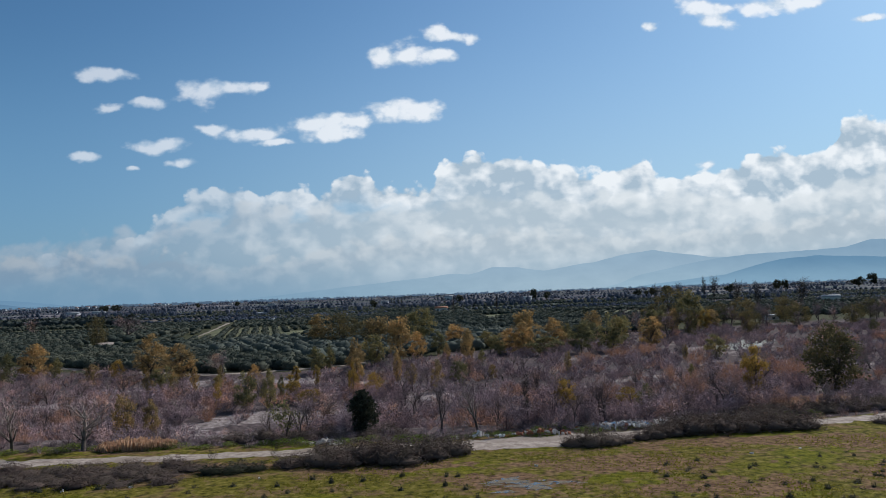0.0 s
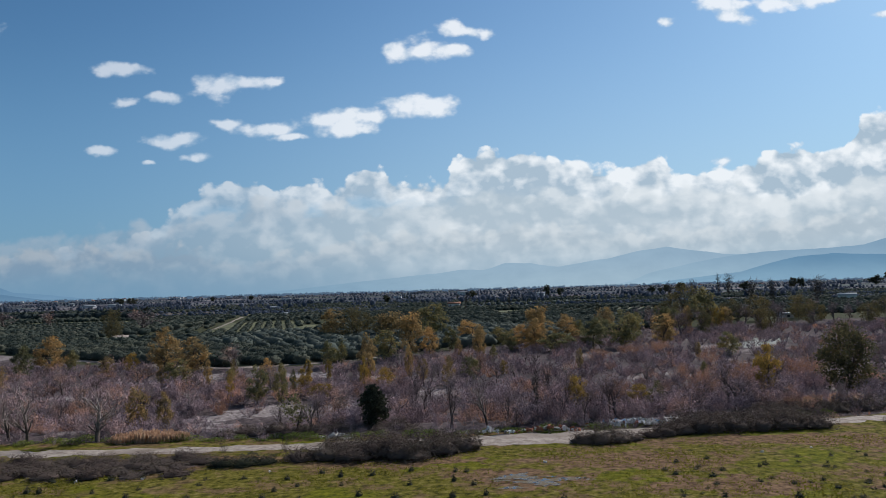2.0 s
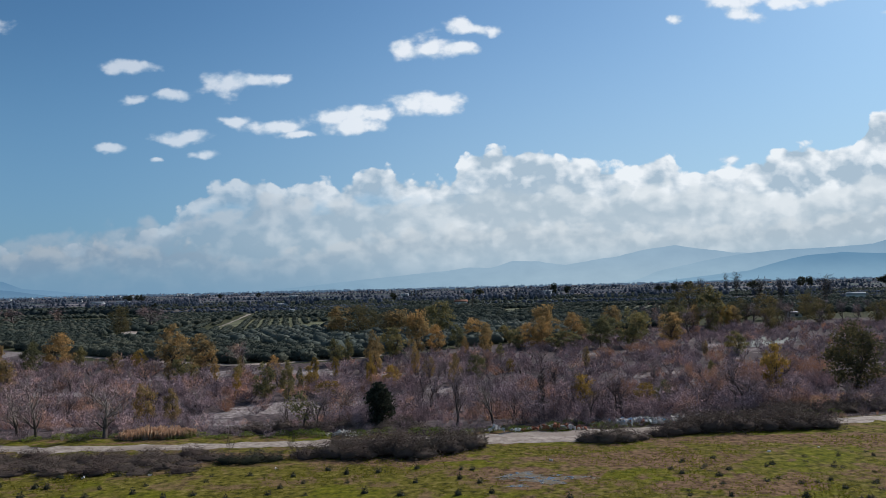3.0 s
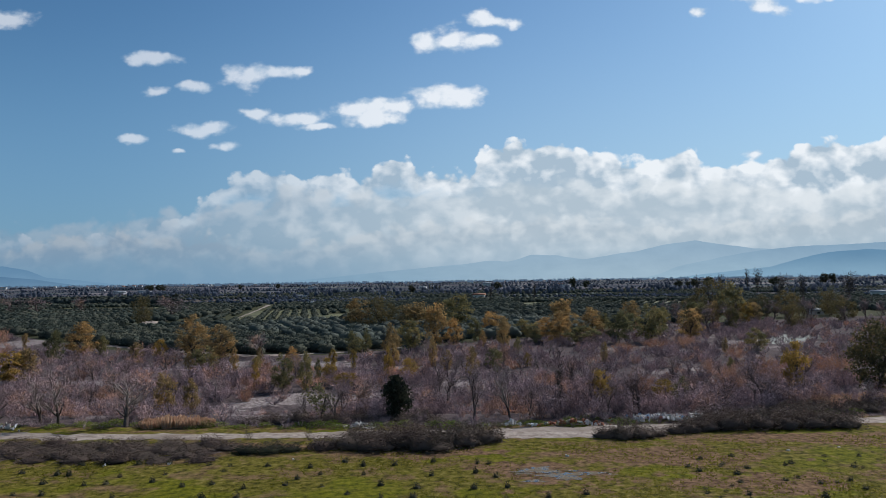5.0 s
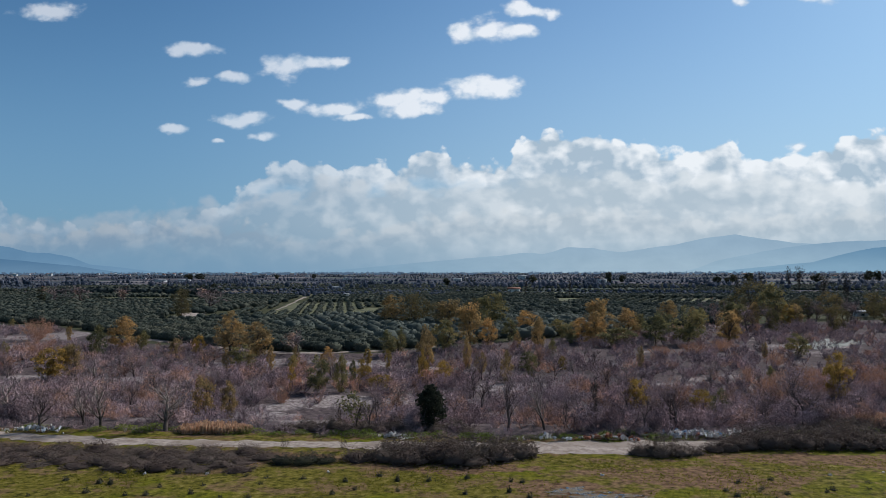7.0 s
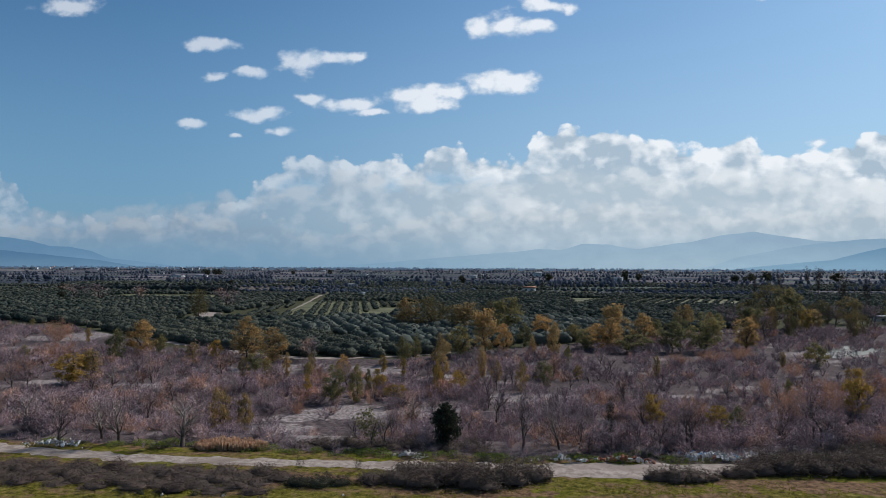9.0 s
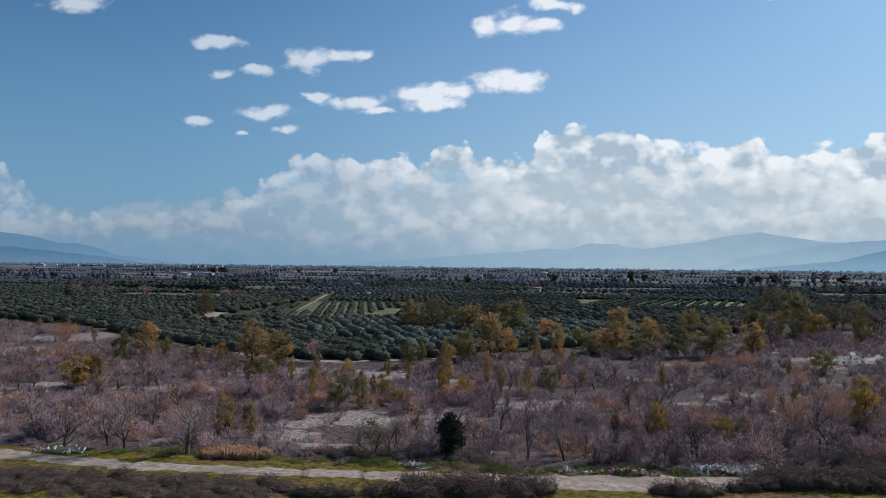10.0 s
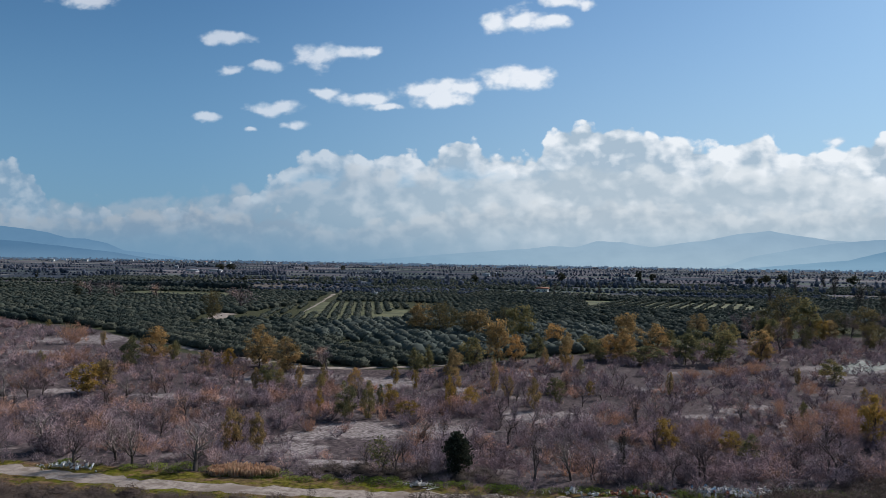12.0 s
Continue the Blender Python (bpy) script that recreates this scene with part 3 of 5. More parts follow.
def build_ground():
    near_x = np.arange(-130, 131, 2.0)
    xs = np.concatenate([[-4900, -3600, -2400, -1600, -1100, -800, -600, -450, -350, -280, -220, -180, -150], near_x,
                         [150, 180, 220, 280, 350, 450, 600, 800, 1100, 1600, 2400, 3600, 4900]])
    ys = np.concatenate([[-400, -200, -100, -50, -20, 0, 15], np.arange(26, 264, 2.0), [275, 290, 310, 340, 380, 430, 500, 600, 750, 950, 1300, 1800, 2600, 3600, 4900]])
    X, Y = np.meshgrid(xs, ys)
    Z = terrain(X.ravel(), Y.ravel()).reshape(X.shape)
    wob = np.sin(X * 0.31 + 1.7 * np.sin(Y * 0.17)) * np.sin(Y * 0.27 + np.sin(X * 0.23)) * 0.07
    flat = smooth((np.abs(Y - np.interp(X, TRACK[:, 0], TRACK[:, 1])) - 4) / 3) * smooth((np.hypot((X - 4.5) / 2, Y - 50) - 3.5) / 2)
    Z = Z + np.where((np.abs(X) < 130) & (Y > 26) & (Y < 262), wob * flat, 0)
    V = np.stack([X.ravel(), Y.ravel(), Z.ravel()], 1)
    ny, nx = X.shape
    i = (np.arange(ny - 1)[:, None] * nx + np.arange(nx - 1)[None]).ravel()
    T = np.concatenate([np.stack([i, i + 1, i + nx + 1], 1), np.stack([i, i + nx + 1, i + nx], 1)])
    me = mesh_np("ground", V, T, M_ground, True)
    edge = 70 + np.maximum(0, X - 14) * 0.17
    back = np.interp(X, BANK_X, BANK_Y)
    bed = smooth((Y - edge + 5.5) / 4)
    far = smooth((Y - back + 6) / 8)
    mud = np.zeros_like(X)
    for mx, my, rx, ry in ((2.5, 52.4, 4, 1.6), (3.5, 46.8, 4, 0.9), (4.5, 50, 4.5, 2.2), (-3, 55.5, 6, 1.5), (25, 61.0, 20, 1.7), (-4, 55.8, 9, 1.0), (13, 55, 8, 3), (17, 48, 7, 2.5), (-50, 58, 18, 4), (32, 49, 8, 5), (36, 58, 10, 3), (-20, 58, 14, 2)):
        mud = np.maximum(mud, np.exp(-((X - mx) / rx) ** 2 - ((Y - my) / ry) ** 2))
    mud = np.maximum(mud, 0.62 * np.exp(-((Y - np.interp(X, TRACK[:, 0], TRACK[:, 1]) - 3.2) / 1.5) ** 2))
    open_sand = np.zeros_like(X)
    for cx, cy, rx, ry in CLEAR:
        open_sand = np.maximum(open_sand, np.exp(-0.8 * ((X - cx) / rx) ** 2 - 0.8 * ((Y - cy) / ry) ** 2))
    att = me.attributes.new("zone", "FLOAT_COLOR", "POINT")
    att.data.foreach_set("color", np.stack([bed, far, mud, open_sand], -1).astype(np.float32).ravel())
    tagged(new("ground", me), "winter meadow, dry river bed and farmed plain", "ground", kind="structure")


build_ground()


def ribbon(name, pts, widths, mt, lift, label, step=1.0, rough=0.25):
    """A strip of ground laid along a line, with uneven edges."""
    pts = np.array(pts, float)
    d = np.concatenate([[0], np.cumsum(np.linalg.norm(np.diff(pts, axis=0), axis=1))])
    s = np.arange(0, d[-1], step)
    cx, cy, w = np.interp(s, d, pts[:, 0]), np.interp(s, d, pts[:, 1]), np.interp(s, d, widths)
    tx, ty = np.gradient(cx), np.gradient(cy)
    l = np.hypot(tx, ty)
    nx_, ny_ = -ty / l, tx / l
    rows = []
    for k in np.linspace(-1, 1, 5):
        wob = rng.normal(size=len(s)) * rough if abs(k) == 1 else 0
        x, y = cx + nx_ * (k * w / 2 + wob), cy + ny_ * (k * w / 2 + wob)
        z = terrain(x, y) + lift + (0.0 if abs(k) == 1 else 0.03)
        rows.append(np.stack([x, y, z], 1))
    n = len(s)
    V = np.concatenate(rows)
    T = []
    for r in range(4):
        i = np.arange(n - 1) + r * n
        T += [np.stack([i, i + 1, i + n + 1], 1), np.stack([i, i + n + 1, i + n], 1)]
    return tagged(new(name, mesh_np(name, V, np.concatenate(T), mt, True)), label, "track" if "track" in name else "field", kind="structure")


ribbon("dirt_track", TRACK,
       [3.0, 2.6, 2.2, 2.2, 2.4, 3.0, 4.4, 4.2, 2.8, 2.4, 2.4, 2.4], M_track, 0.012, "pale dusty farm track along the meadow", 0.8, 0.30)
ribbon("farm_lane_track", [(-92, 276), (-94, 285), (-103, 332), (-127, 446)], [0.9, 1.0, 1.2, 1.6], M_track, 0.08, "pale dusty lane between orchards", 8, 0.4)
ribbon("farm_yard_track", [(-108, 236), (-111, 244), (-120, 272), (-123, 288)], [6, 6, 7, 4], M_track, 0.08, "pale bare earth beside an ochre tree", 3, 0.8)
ribbon("pasture_field", [(-240, 406), (-172, 400)], [40, 40], M_grassfield, 0.06, "pale green pasture strip", 6, 1.0)
ribbon("meadow_field", [(-142, 490), (-108, 486)], [60, 50], M_grassfield, 0.06, "dull green field beside the lane", 6, 1.0)
ribbon("grass_field", [(-51, 261), (-61, 316)], [6, 6], M_grassfield, 0.06, "bright grass plot among orchard rows", 4, 0.5)
ribbon("long_field", [(-75, 545), (45, 535)], [22, 22], M_grassfield, 0.06, "long green field on the plain", 8, 1.5)
ribbon("ploughed_field", [(-330, 560), (-140, 545)], [70, 70], M_dryfield, 0.06, "brown ploughed field on the plain", 8, 1.5)
ribbon("stubble_field", [(40, 500), (120, 490)], [36, 30], M_dryfield, 0.06, "pale stubble field on the plain", 8, 1.5)
ribbon("terrace_field", [(200, 560), (340, 580)], [40, 40], M_dryfield, 0.06, "brown field on the plain", 8, 1.5)


# ---- far ridges ----
def ridge(name, y0, pts, mt, label, foot=600.0):
    pts = np.array(pts, float)
    us = np.linspace(pts[0, 0], pts[-1, 0], 260)
    h = np.interp(us, pts[:, 0], pts[:, 1])
    jag = np.array([noise.fractal(Vector((float(a) * 26, y0 * 0.01, 0)), 0.8, 2.1, 5) for a in us])
    h = np.maximum(h + jag * 0.0011 * np.clip(h / 0.02, 0, 1), -0.004)
    rows = []
    for f, back in ((0.0, -foot), (0.45, -foot * 0.55), (0.8, -foot * 0.22), (1.0, 0.0), (0.5, foot * 0.3)):
        yy = np.full_like(us, y0 + back)
        wig = 1 + 0.10 * np.sin(us * 60 + f * 5) * (0 < f < 1)
        z = np.where(f == 0, -6.0, (h * y0 + 16) * f * wig)
        rows.append(np.stack([us * (y0 + back * 0.3), yy, z], 1))
    n = len(us)
    T = []
    for r in range(4):
        i = np.arange(n - 1) + r * n
        T += [np.stack([i, i + 1, i + n + 1], 1), np.stack([i, i + n + 1, i + n], 1)]
    tagged(new(name, mesh_np(name, np.concatenate(rows), np.concatenate(T), mt, True)), label, "mountains", kind="structure")


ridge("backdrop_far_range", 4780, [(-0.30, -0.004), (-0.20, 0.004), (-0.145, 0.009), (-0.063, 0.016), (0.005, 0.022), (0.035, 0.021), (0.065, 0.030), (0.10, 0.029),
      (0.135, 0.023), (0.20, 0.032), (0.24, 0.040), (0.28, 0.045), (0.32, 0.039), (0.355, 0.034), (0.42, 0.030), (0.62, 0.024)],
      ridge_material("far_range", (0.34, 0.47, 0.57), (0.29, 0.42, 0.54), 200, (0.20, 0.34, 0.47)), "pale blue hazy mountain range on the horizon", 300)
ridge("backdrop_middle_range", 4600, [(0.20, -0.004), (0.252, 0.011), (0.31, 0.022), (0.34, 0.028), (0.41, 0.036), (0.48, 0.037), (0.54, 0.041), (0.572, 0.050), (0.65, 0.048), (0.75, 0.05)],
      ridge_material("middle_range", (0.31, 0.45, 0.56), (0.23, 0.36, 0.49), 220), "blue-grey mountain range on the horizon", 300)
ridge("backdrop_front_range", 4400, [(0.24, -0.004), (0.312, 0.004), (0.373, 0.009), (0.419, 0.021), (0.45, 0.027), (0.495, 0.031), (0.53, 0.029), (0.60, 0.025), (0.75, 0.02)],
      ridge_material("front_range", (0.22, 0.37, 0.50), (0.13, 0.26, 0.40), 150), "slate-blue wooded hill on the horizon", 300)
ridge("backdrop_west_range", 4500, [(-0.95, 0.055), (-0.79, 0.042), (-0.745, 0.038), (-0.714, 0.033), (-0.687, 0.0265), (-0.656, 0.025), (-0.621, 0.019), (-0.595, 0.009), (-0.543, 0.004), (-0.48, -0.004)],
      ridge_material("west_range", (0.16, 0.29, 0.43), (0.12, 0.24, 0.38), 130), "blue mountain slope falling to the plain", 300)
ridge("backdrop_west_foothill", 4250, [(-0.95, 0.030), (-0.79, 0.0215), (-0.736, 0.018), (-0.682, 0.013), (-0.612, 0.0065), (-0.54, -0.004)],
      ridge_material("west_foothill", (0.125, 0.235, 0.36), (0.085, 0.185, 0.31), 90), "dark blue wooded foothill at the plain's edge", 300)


# ---- plants: shapes made once, each plant its own object ----
def leafy_shape(name, height, width, mt, bark, n=900, clumps=34, size=0.34, low=0.22, lean=0.05, airy=0.16):
    """Trunk with limbs, and a crown of leaf sprays gathered in uneven clumps with gaps."""
    V, T, tips = branching(height * 0.93, 0.55, 2, 0.26, lean, (4, 3, 3), 0.022)
    V[:, :2] *= min(1.0, width / 2 / max(np.abs(V[:, :2]).max(), 0.1))
    trunk = mesh_np(name + "_trunk", V, T, bark)
    cs, ws = [], []
    while len(cs) < clumps:
        c = rng.uniform(-1, 1, 3)
        if np.linalg.norm(c) > 1:
            continue
        k = (c[2] + 1) / 2
        girth = math.sin(math.pi * (0.20 + 0.72 * k)) ** 0.6
        cs.append((c[0] * width / 2 * girth * 0.85, c[1] * width / 2 * girth * 0.85, height * (low + (0.97 - low) * k)))
        ws.append(rng.uniform(0.6, 1.5))
    cs, ws = np.array(cs), np.array(ws) / np.sum(ws)
    pick = rng.choice(len(cs), n, p=ws)
    C = cs[pick] + unit(rng.normal(size=(n, 3))) * np.array([1, 1, 0.85]) * airy * width * rng.uniform(0.15, 1.15, (n, 1))
    C[:, 2] = np.clip(C[:, 2], height * 0.06, height)
    LV, LT = leaves(C, size)
    return trunk, mesh_np(name + "_crown", LV, LT, mt)


def bare_shape(name, height, width, mt, forks=(6, 2, 2), levels=3, first=0.17, spread=0.8, tw=0.035, thick=0.014, twig_mt=None):
    V, T, tips = branching(height, spread, levels, first, rng.uniform(-0.1, 0.1), forks, thick)
    r = np.percentile(np.hypot(V[:, 0], V[:, 1]), 97)
    V[:, :2] *= width / 2 / r
    trunk = mesh_np(name + "_limbs", V, T, mt)
    n = 300
    base = tips[rng.integers(len(tips), size=n)] * np.array([width / 2 / r, width / 2 / r, 1])
    d = unit(rng.normal(size=(n, 3)) + np.array([0, 0, 0.7])) * height * rng.uniform(0.05, 0.13, (n, 1))
    V, T = twigs(base, base + d, tw, tw * 0.35)
    return trunk, mesh_np(name + "_twigs", V, T, twig_mt or M_scrub)


def shrub_np(height, width, stems=16, n=130, w=0.045, fine=0):
    """A leafless many-stemmed shrub: stems fanning from the root and a haze of twigs in a rounded outline."""
    a = rng.uniform(0, 2 * math.pi, stems)
    out = rng.uniform(0.1, 1.0, stems) ** 0.7 * width / 2
    top = np.stack([np.cos(a) * out, np.sin(a) * out, height * rng.uniform(0.7, 1.0, stems) * np.sqrt(np.maximum(0.1, 1 - 0.72 * (out / width * 2) ** 2))], 1)
    root = top * np.array([0.12, 0.12, 0.0])
    knee = (root + top) / 2 + np.stack([np.cos(a), np.sin(a), 0 * a], 1) * width * 0.05
    k = rng.integers(stems, size=n)
    f = rng.uniform(0.12, 1.0, (n, 1)) ** 0.8
    b = np.where(f < 0.5, root[k] + (knee[k] - root[k]) * f * 2, knee[k] + (top[k] - knee[k]) * (f * 2 - 1))
    d = unit(rng.normal(size=(n, 3)) * np.array([1, 1, 0.6]) + np.array([0, 0, 0.8])) * height * rng.uniform(0.10, 0.30, (n, 1))
    parts = [spikes(root, knee + (top - knee) * 0.1, w * 1.7), spikes(knee, top, w * 1.1), spikes(b, b + d, w)]
    if fine:
        k = rng.integers(n, size=fine)
        b2 = b[k] + d[k] * rng.uniform(0.2, 0.9, (fine, 1))
        d2 = unit(d[k] / height * 2 + rng.normal(size=(fine, 3)) * 0.6) * height * rng.uniform(0.05, 0.15, (fine, 1))
        parts.append(spikes(b2, b2 + d2, w * 0.75))
    return merge(parts)


def place(shapes, name, parts, rows, label, category, group, h0, w0, labels=("", "")):
    for x, y, h, w in rows:
        if name in ("poplar_tree", "willow_tree", "alder_tree", "oak_tree") and y > 90:
            h, w = h * 1.12 + 0.8, w * 1.28
        k = rng.integers(len(shapes))
        ob = thing(name, x, y, rng.uniform(0, 6.28), (w / w0, w / w0, h / h0), label=label, category=category, group=group)
        for me, pn, lb in zip(shapes[k], parts, labels):
            child(pn, me, ob, lb)


TREE_PARTS = ("trunk", "crown")
ochre = [leafy_shape("ochre", 7, 5, M_ochre, M_bark, 2300, 52, 0.25, 0.04, 0.05, 0.13) for _ in range(4)]
gold = [leafy_shape("gold", 5, 4, M_gold, M_bark, 1800, 42, 0.20, 0.03, 0.05, 0.13) for _ in range(3)]
green = [leafy_shape("green", 7, 5, M_green, M_bark, 2300, 52, 0.25, 0.03, 0.05, 0.13) for _ in range(4)]

olive_brown = [leafy_shape("olive_brown", 9, 8, M_browngreen, M_bark, 2200, 56, 0.29, 0.03, 0.05, 0.13) for _ in range(2)]
place(ochre, "poplar_tree", TREE_PARTS, (
    (-79.4, 147.2, 6.1, 5.7), (-70.6, 114.4, 4.8, 3.5), (-55.1, 141.8, 6.7, 5.5), (-48.2, 136.9, 5.3, 5.3), (-34.5, 81.2, 5.8, 3.3), (-32.4, 83.0, 4.6, 2.4),
    (-30.0, 118.4, 3.6, 2.2), (-40.9, 123.5, 3.2, 1.4), (-16.9, 143.7, 4.0, 2.6), (-34.8, 211.6, 8.2, 7.4), (-18.3, 206.8, 7.5, 7.8), (-9.7, 157.4, 8.8, 5.2)),
    "young tree with ochre winter leaves in river scrub", "tree", "ochre trees", 7, 5)
place(ochre, "poplar_tree", TREE_PARTS, (
    (-6.1, 159.2, 4.8, 3.6), (2.3, 192.7, 4.9, 5.5), (4.5, 157.0, 5.8, 2.6), (14.6, 173.6, 4.6, 5.8), (20.9, 198.0, 8.1, 6.0), (26.7, 189.4, 5.5, 6.6), (43.9, 226.9, 6.1, 5.6),
    (49.0, 181.8, 6.5, 6.0), (-1.5, 113.0, 3.8, 1.9), (-8.3, 127.1, 4.3, 1.4), (-44.1, 122.7, 3.0, 1.4), (20.8, 131.0, 3.2, 1.2), (-64.8, 138.9, 2.9, 2.8), (-14.4, 119.1, 6.9, 2.5)),
    "young tree with ochre winter leaves in river scrub", "tree", "ochre trees", 7, 5)
place(gold, "willow_tree", TREE_PARTS, (
    (-72.1, 111.4, 4.3, 5.0), (-30.9, 102.2, 3.1, 1.0), (-22.2, 108.5, 3.1, 2.5), (-19.2, 105.5, 1.5, 3.6), (-13.7, 109.9, 4.5, 1.3), (-10.7, 110.6, 2.8, 2.4), (7.6, 128.0, 1.7, 1.4),
    (13.9, 91.6, 3.4, 2.8), (21.6, 91.9, 2.0, 2.5), (77.6, 226.1, 5.8, 3.6), (40.0, 99.6, 5.6, 3.3), (-60.8, 140.2, 3.5, 2.5), (-26.0, 131.3, 2.5, 1.4), (-21.7, 126.8, 2.9, 1.2)),
    "small tree with golden yellow leaves in scrub", "tree", "golden trees", 5, 4)
place(green, "alder_tree", TREE_PARTS, (
    (-80.2, 138.3, 5.6, 3.4), (-27.1, 101.5, 4.2, 2.9), (-23.9, 102.1, 4.2, 2.1), (-45.1, 121.4, 3.7, 4.1), (-14.3, 149.6, 5.4, 4.8), (-6.4, 198.4, 9.1, 7.5), (10.1, 182.7, 3.3, 4.1),
    (22.1, 169.2, 3.3, 8.0), (30.6, 171.4, 6.0, 5.5), (37.7, 173.2, 7.5, 6.7), (53.1, 150.4, 3.6, 4.3), (-1.7, 168.7, 4.1, 3.3), (-23.8, 109.0, 3.0, 1.0), (-23.9, 139.8, 4.1, 2.8),
    (-22.2, 144.0, 3.9, 2.0), (73.7, 228.0, 10.3, 7.9), (11.9, 170.4, 3.9, 2.6), (-75.2, 146.7, 3.7, 2.5), (22.3, 86.2, 3.9, 3.0)),
    "olive-green leafy tree at the river edge", "tree", "green trees", 7, 5)
place(olive_brown, "oak_tree", TREE_PARTS, (
    (-28.6, 213.5, 8.4, 8.4), (-23.1, 215.2, 6.0, 6.5), (74.5, 248.7, 11.7, 12.5), (89.9, 249.6, 6.4, 8.0), (99.2, 252.4, 7.5, 8.6), (-12.2, 222.0, 7.0, 6.7), (18.7, 183.7, 5.0, 1.4),
    (-111.8, 242.9, 9.0, 7.2), (118, 262, 7.5, 8.5), (112, 240, 6, 7)),
    "dark olive-brown leafy tree behind the river bed", "tree", "dark trees", 9, 8)
place([leafy_shape("big", 9.2, 7.6, M_browngreen, M_bark, 3600, 76, 0.30, 0.05)], "round_tree", TREE_PARTS, ((48.4, 96, 9.4, 7.8),),
      "large round dark olive tree above scrub", "tree", "", 9.2, 7.6)
place([leafy_shape("thick", 3.9, 2.7, M_dark, M_bark, 2600, 60, 0.25, 0.0, 0.0, 0.2)], "evergreen_bush", TREE_PARTS, ((-7.9, 69.8, 4.0, 2.8),),
      "dense dark evergreen bush beside the track", "bush", "", 3.9, 2.7)
place([leafy_shape("pale", 3.8, 3.2, M_green, M_bark, 420, 24, 0.20, 0.15)], "willow_bush", TREE_PARTS, ((-14.8, 69.1, 3.8, 3.4),),
      "thin yellowish willow bush on a crooked dark trunk", "bush", "", 3.8, 3.2)

bare_pale = [bare_shape("bare_pale", 5, 4, M_pale, tw=0.045, thick=0.021) for _ in range(3)]
bare_dark = [bare_shape("bare_dark", 5, 3.5, M_grey, (5, 2, 2), 3, 0.16, 0.5, 0.035, 0.018) for _ in range(4)]
place(bare_pale, "bare_tree", ("trunk", "crown"), ((-31.8, 66.6, 5.4, 4.6), (-40.6, 68.2, 5.6, 4.3), (-38.4, 67.3, 5.8, 4.6), (-41.7, 141, 4.6, 5.7), (2.5, 70, 5.8, 3.6), (-50.4, 69.9, 4.6, 4.5), (-63.9, 109.2, 4.8, 3.5), (-54.6, 123.8, 3.8, 3.1)),
      "leafless tree with pale spreading limbs", "tree", "bare trees", 5, 4)
place(bare_dark, "bare_tree", ("trunk", "crown"), (
    (-13.4, 68.7, 4, 2.6), (-0.8, 69.3, 5.5, 3.1), (14.8, 72.4, 4.6, 3.9), (11.4, 70, 3.8, 2.3), (26.9, 74.9, 4.9, 4.2), (-124, 295.5, 9.4, 13.2),
    (-220.7, 342.6, 9.2, 14), (-210.4, 347.7, 9.1, 14), (-40.3, 138.1, 4.8, 5.0), (58.5, 199.6, 8.0, 6.9), (56.4, 217.9, 6.1, 6.1), (-5.3, 115.2, 5.7, 3.0), (-3.0, 122.9, 4.2, 2.8), (3.4, 127.0, 4.3, 2.9), (13.3, 134.9, 3.6, 3.1), (-135.1, 318.9, 7.8, 9.4),
    (31.8, 90.6, 6.2, 6.8), (14.2, 72.6, 4.4, 3.3), (-47.3, 96.1, 4.6, 4), (12.5, 103.7, 4.9, 4.7),
    (-43.4, 65.5, 4.1, 3.5), (4.3, 69.8, 3.6, 2.1), (-190, 352, 8.5, 12), (22, 78, 4.5, 3.6), (36, 84, 5, 4.5)),
    "leafless grey-brown tree with fine upright twigs", "tree", "bare trees", 5, 3.5)
place([bare_shape("stem", 4.7, 1.0, M_bark, (2, 2, 2), 2, 0.45, 0.3, 0.04, 0.026, M_bark)], "dead_tree", ("trunk", "crown"), ((7.1, 69.5, 4.9, 0.8),),
      "dead dark upright trunk beside the track", "tree", "", 4.7, 0.7)


# smaller bare trees and leafy shrubs through the scrub
def wild(count, y0, y1, heights, ratio, spread=0.78):
    rows = []
    while len(rows) < count:
        y = y0 + (y1 - y0) * rng.random()
        x = rng.uniform(-spread, spread * 0.85) * y
        if y < 70 + max(0, x - 14) * 0.17 or y > np.interp(x, BANK_X, BANK_Y) - 2:
            continue
        if any(((x - a) / c) ** 2 + ((y - b) / d) ** 2 < 1 for a, b, c, d in CLEAR):
            continue
        h = rng.uniform(*heights)
        rows.append((x, y, h, h * rng.uniform(*ratio)))
    return rows


place(bare_dark, "bare_tree", ("trunk", "crown"), wild(70, 70, 125, (2.6, 4.6), (0.6, 1.0)), "small leafless grey-brown tree in the scrub", "tree", "bare trees", 5, 3.5)
place(bare_pale, "bare_tree", ("trunk", "crown"), wild(34, 76, 150, (2.6, 4.4), (0.7, 1.1)), "small leafless tree with pale limbs in the scrub", "tree", "bare trees", 5, 4)
place(ochre, "poplar_tree", TREE_PARTS, wild(10, 110, 215, (1.8, 3.2), (0.45, 0.8)), "young tree with ochre winter leaves in river scrub", "tree", "ochre trees", 7, 5)
place(green, "alder_tree", TREE_PARTS, wild(12, 110, 220, (1.8, 3.4), (0.5, 0.9)), "olive-green leafy tree at the river edge", "tree", "green trees", 7, 5)


# rusty willows and reeds
def rusty_shape(h, w, n=900):
    V, T = shrub_np(h, w, 40, n, 0.045, n * 2)
    return (mesh_np("rusty", V, T, M_rust_twig),)


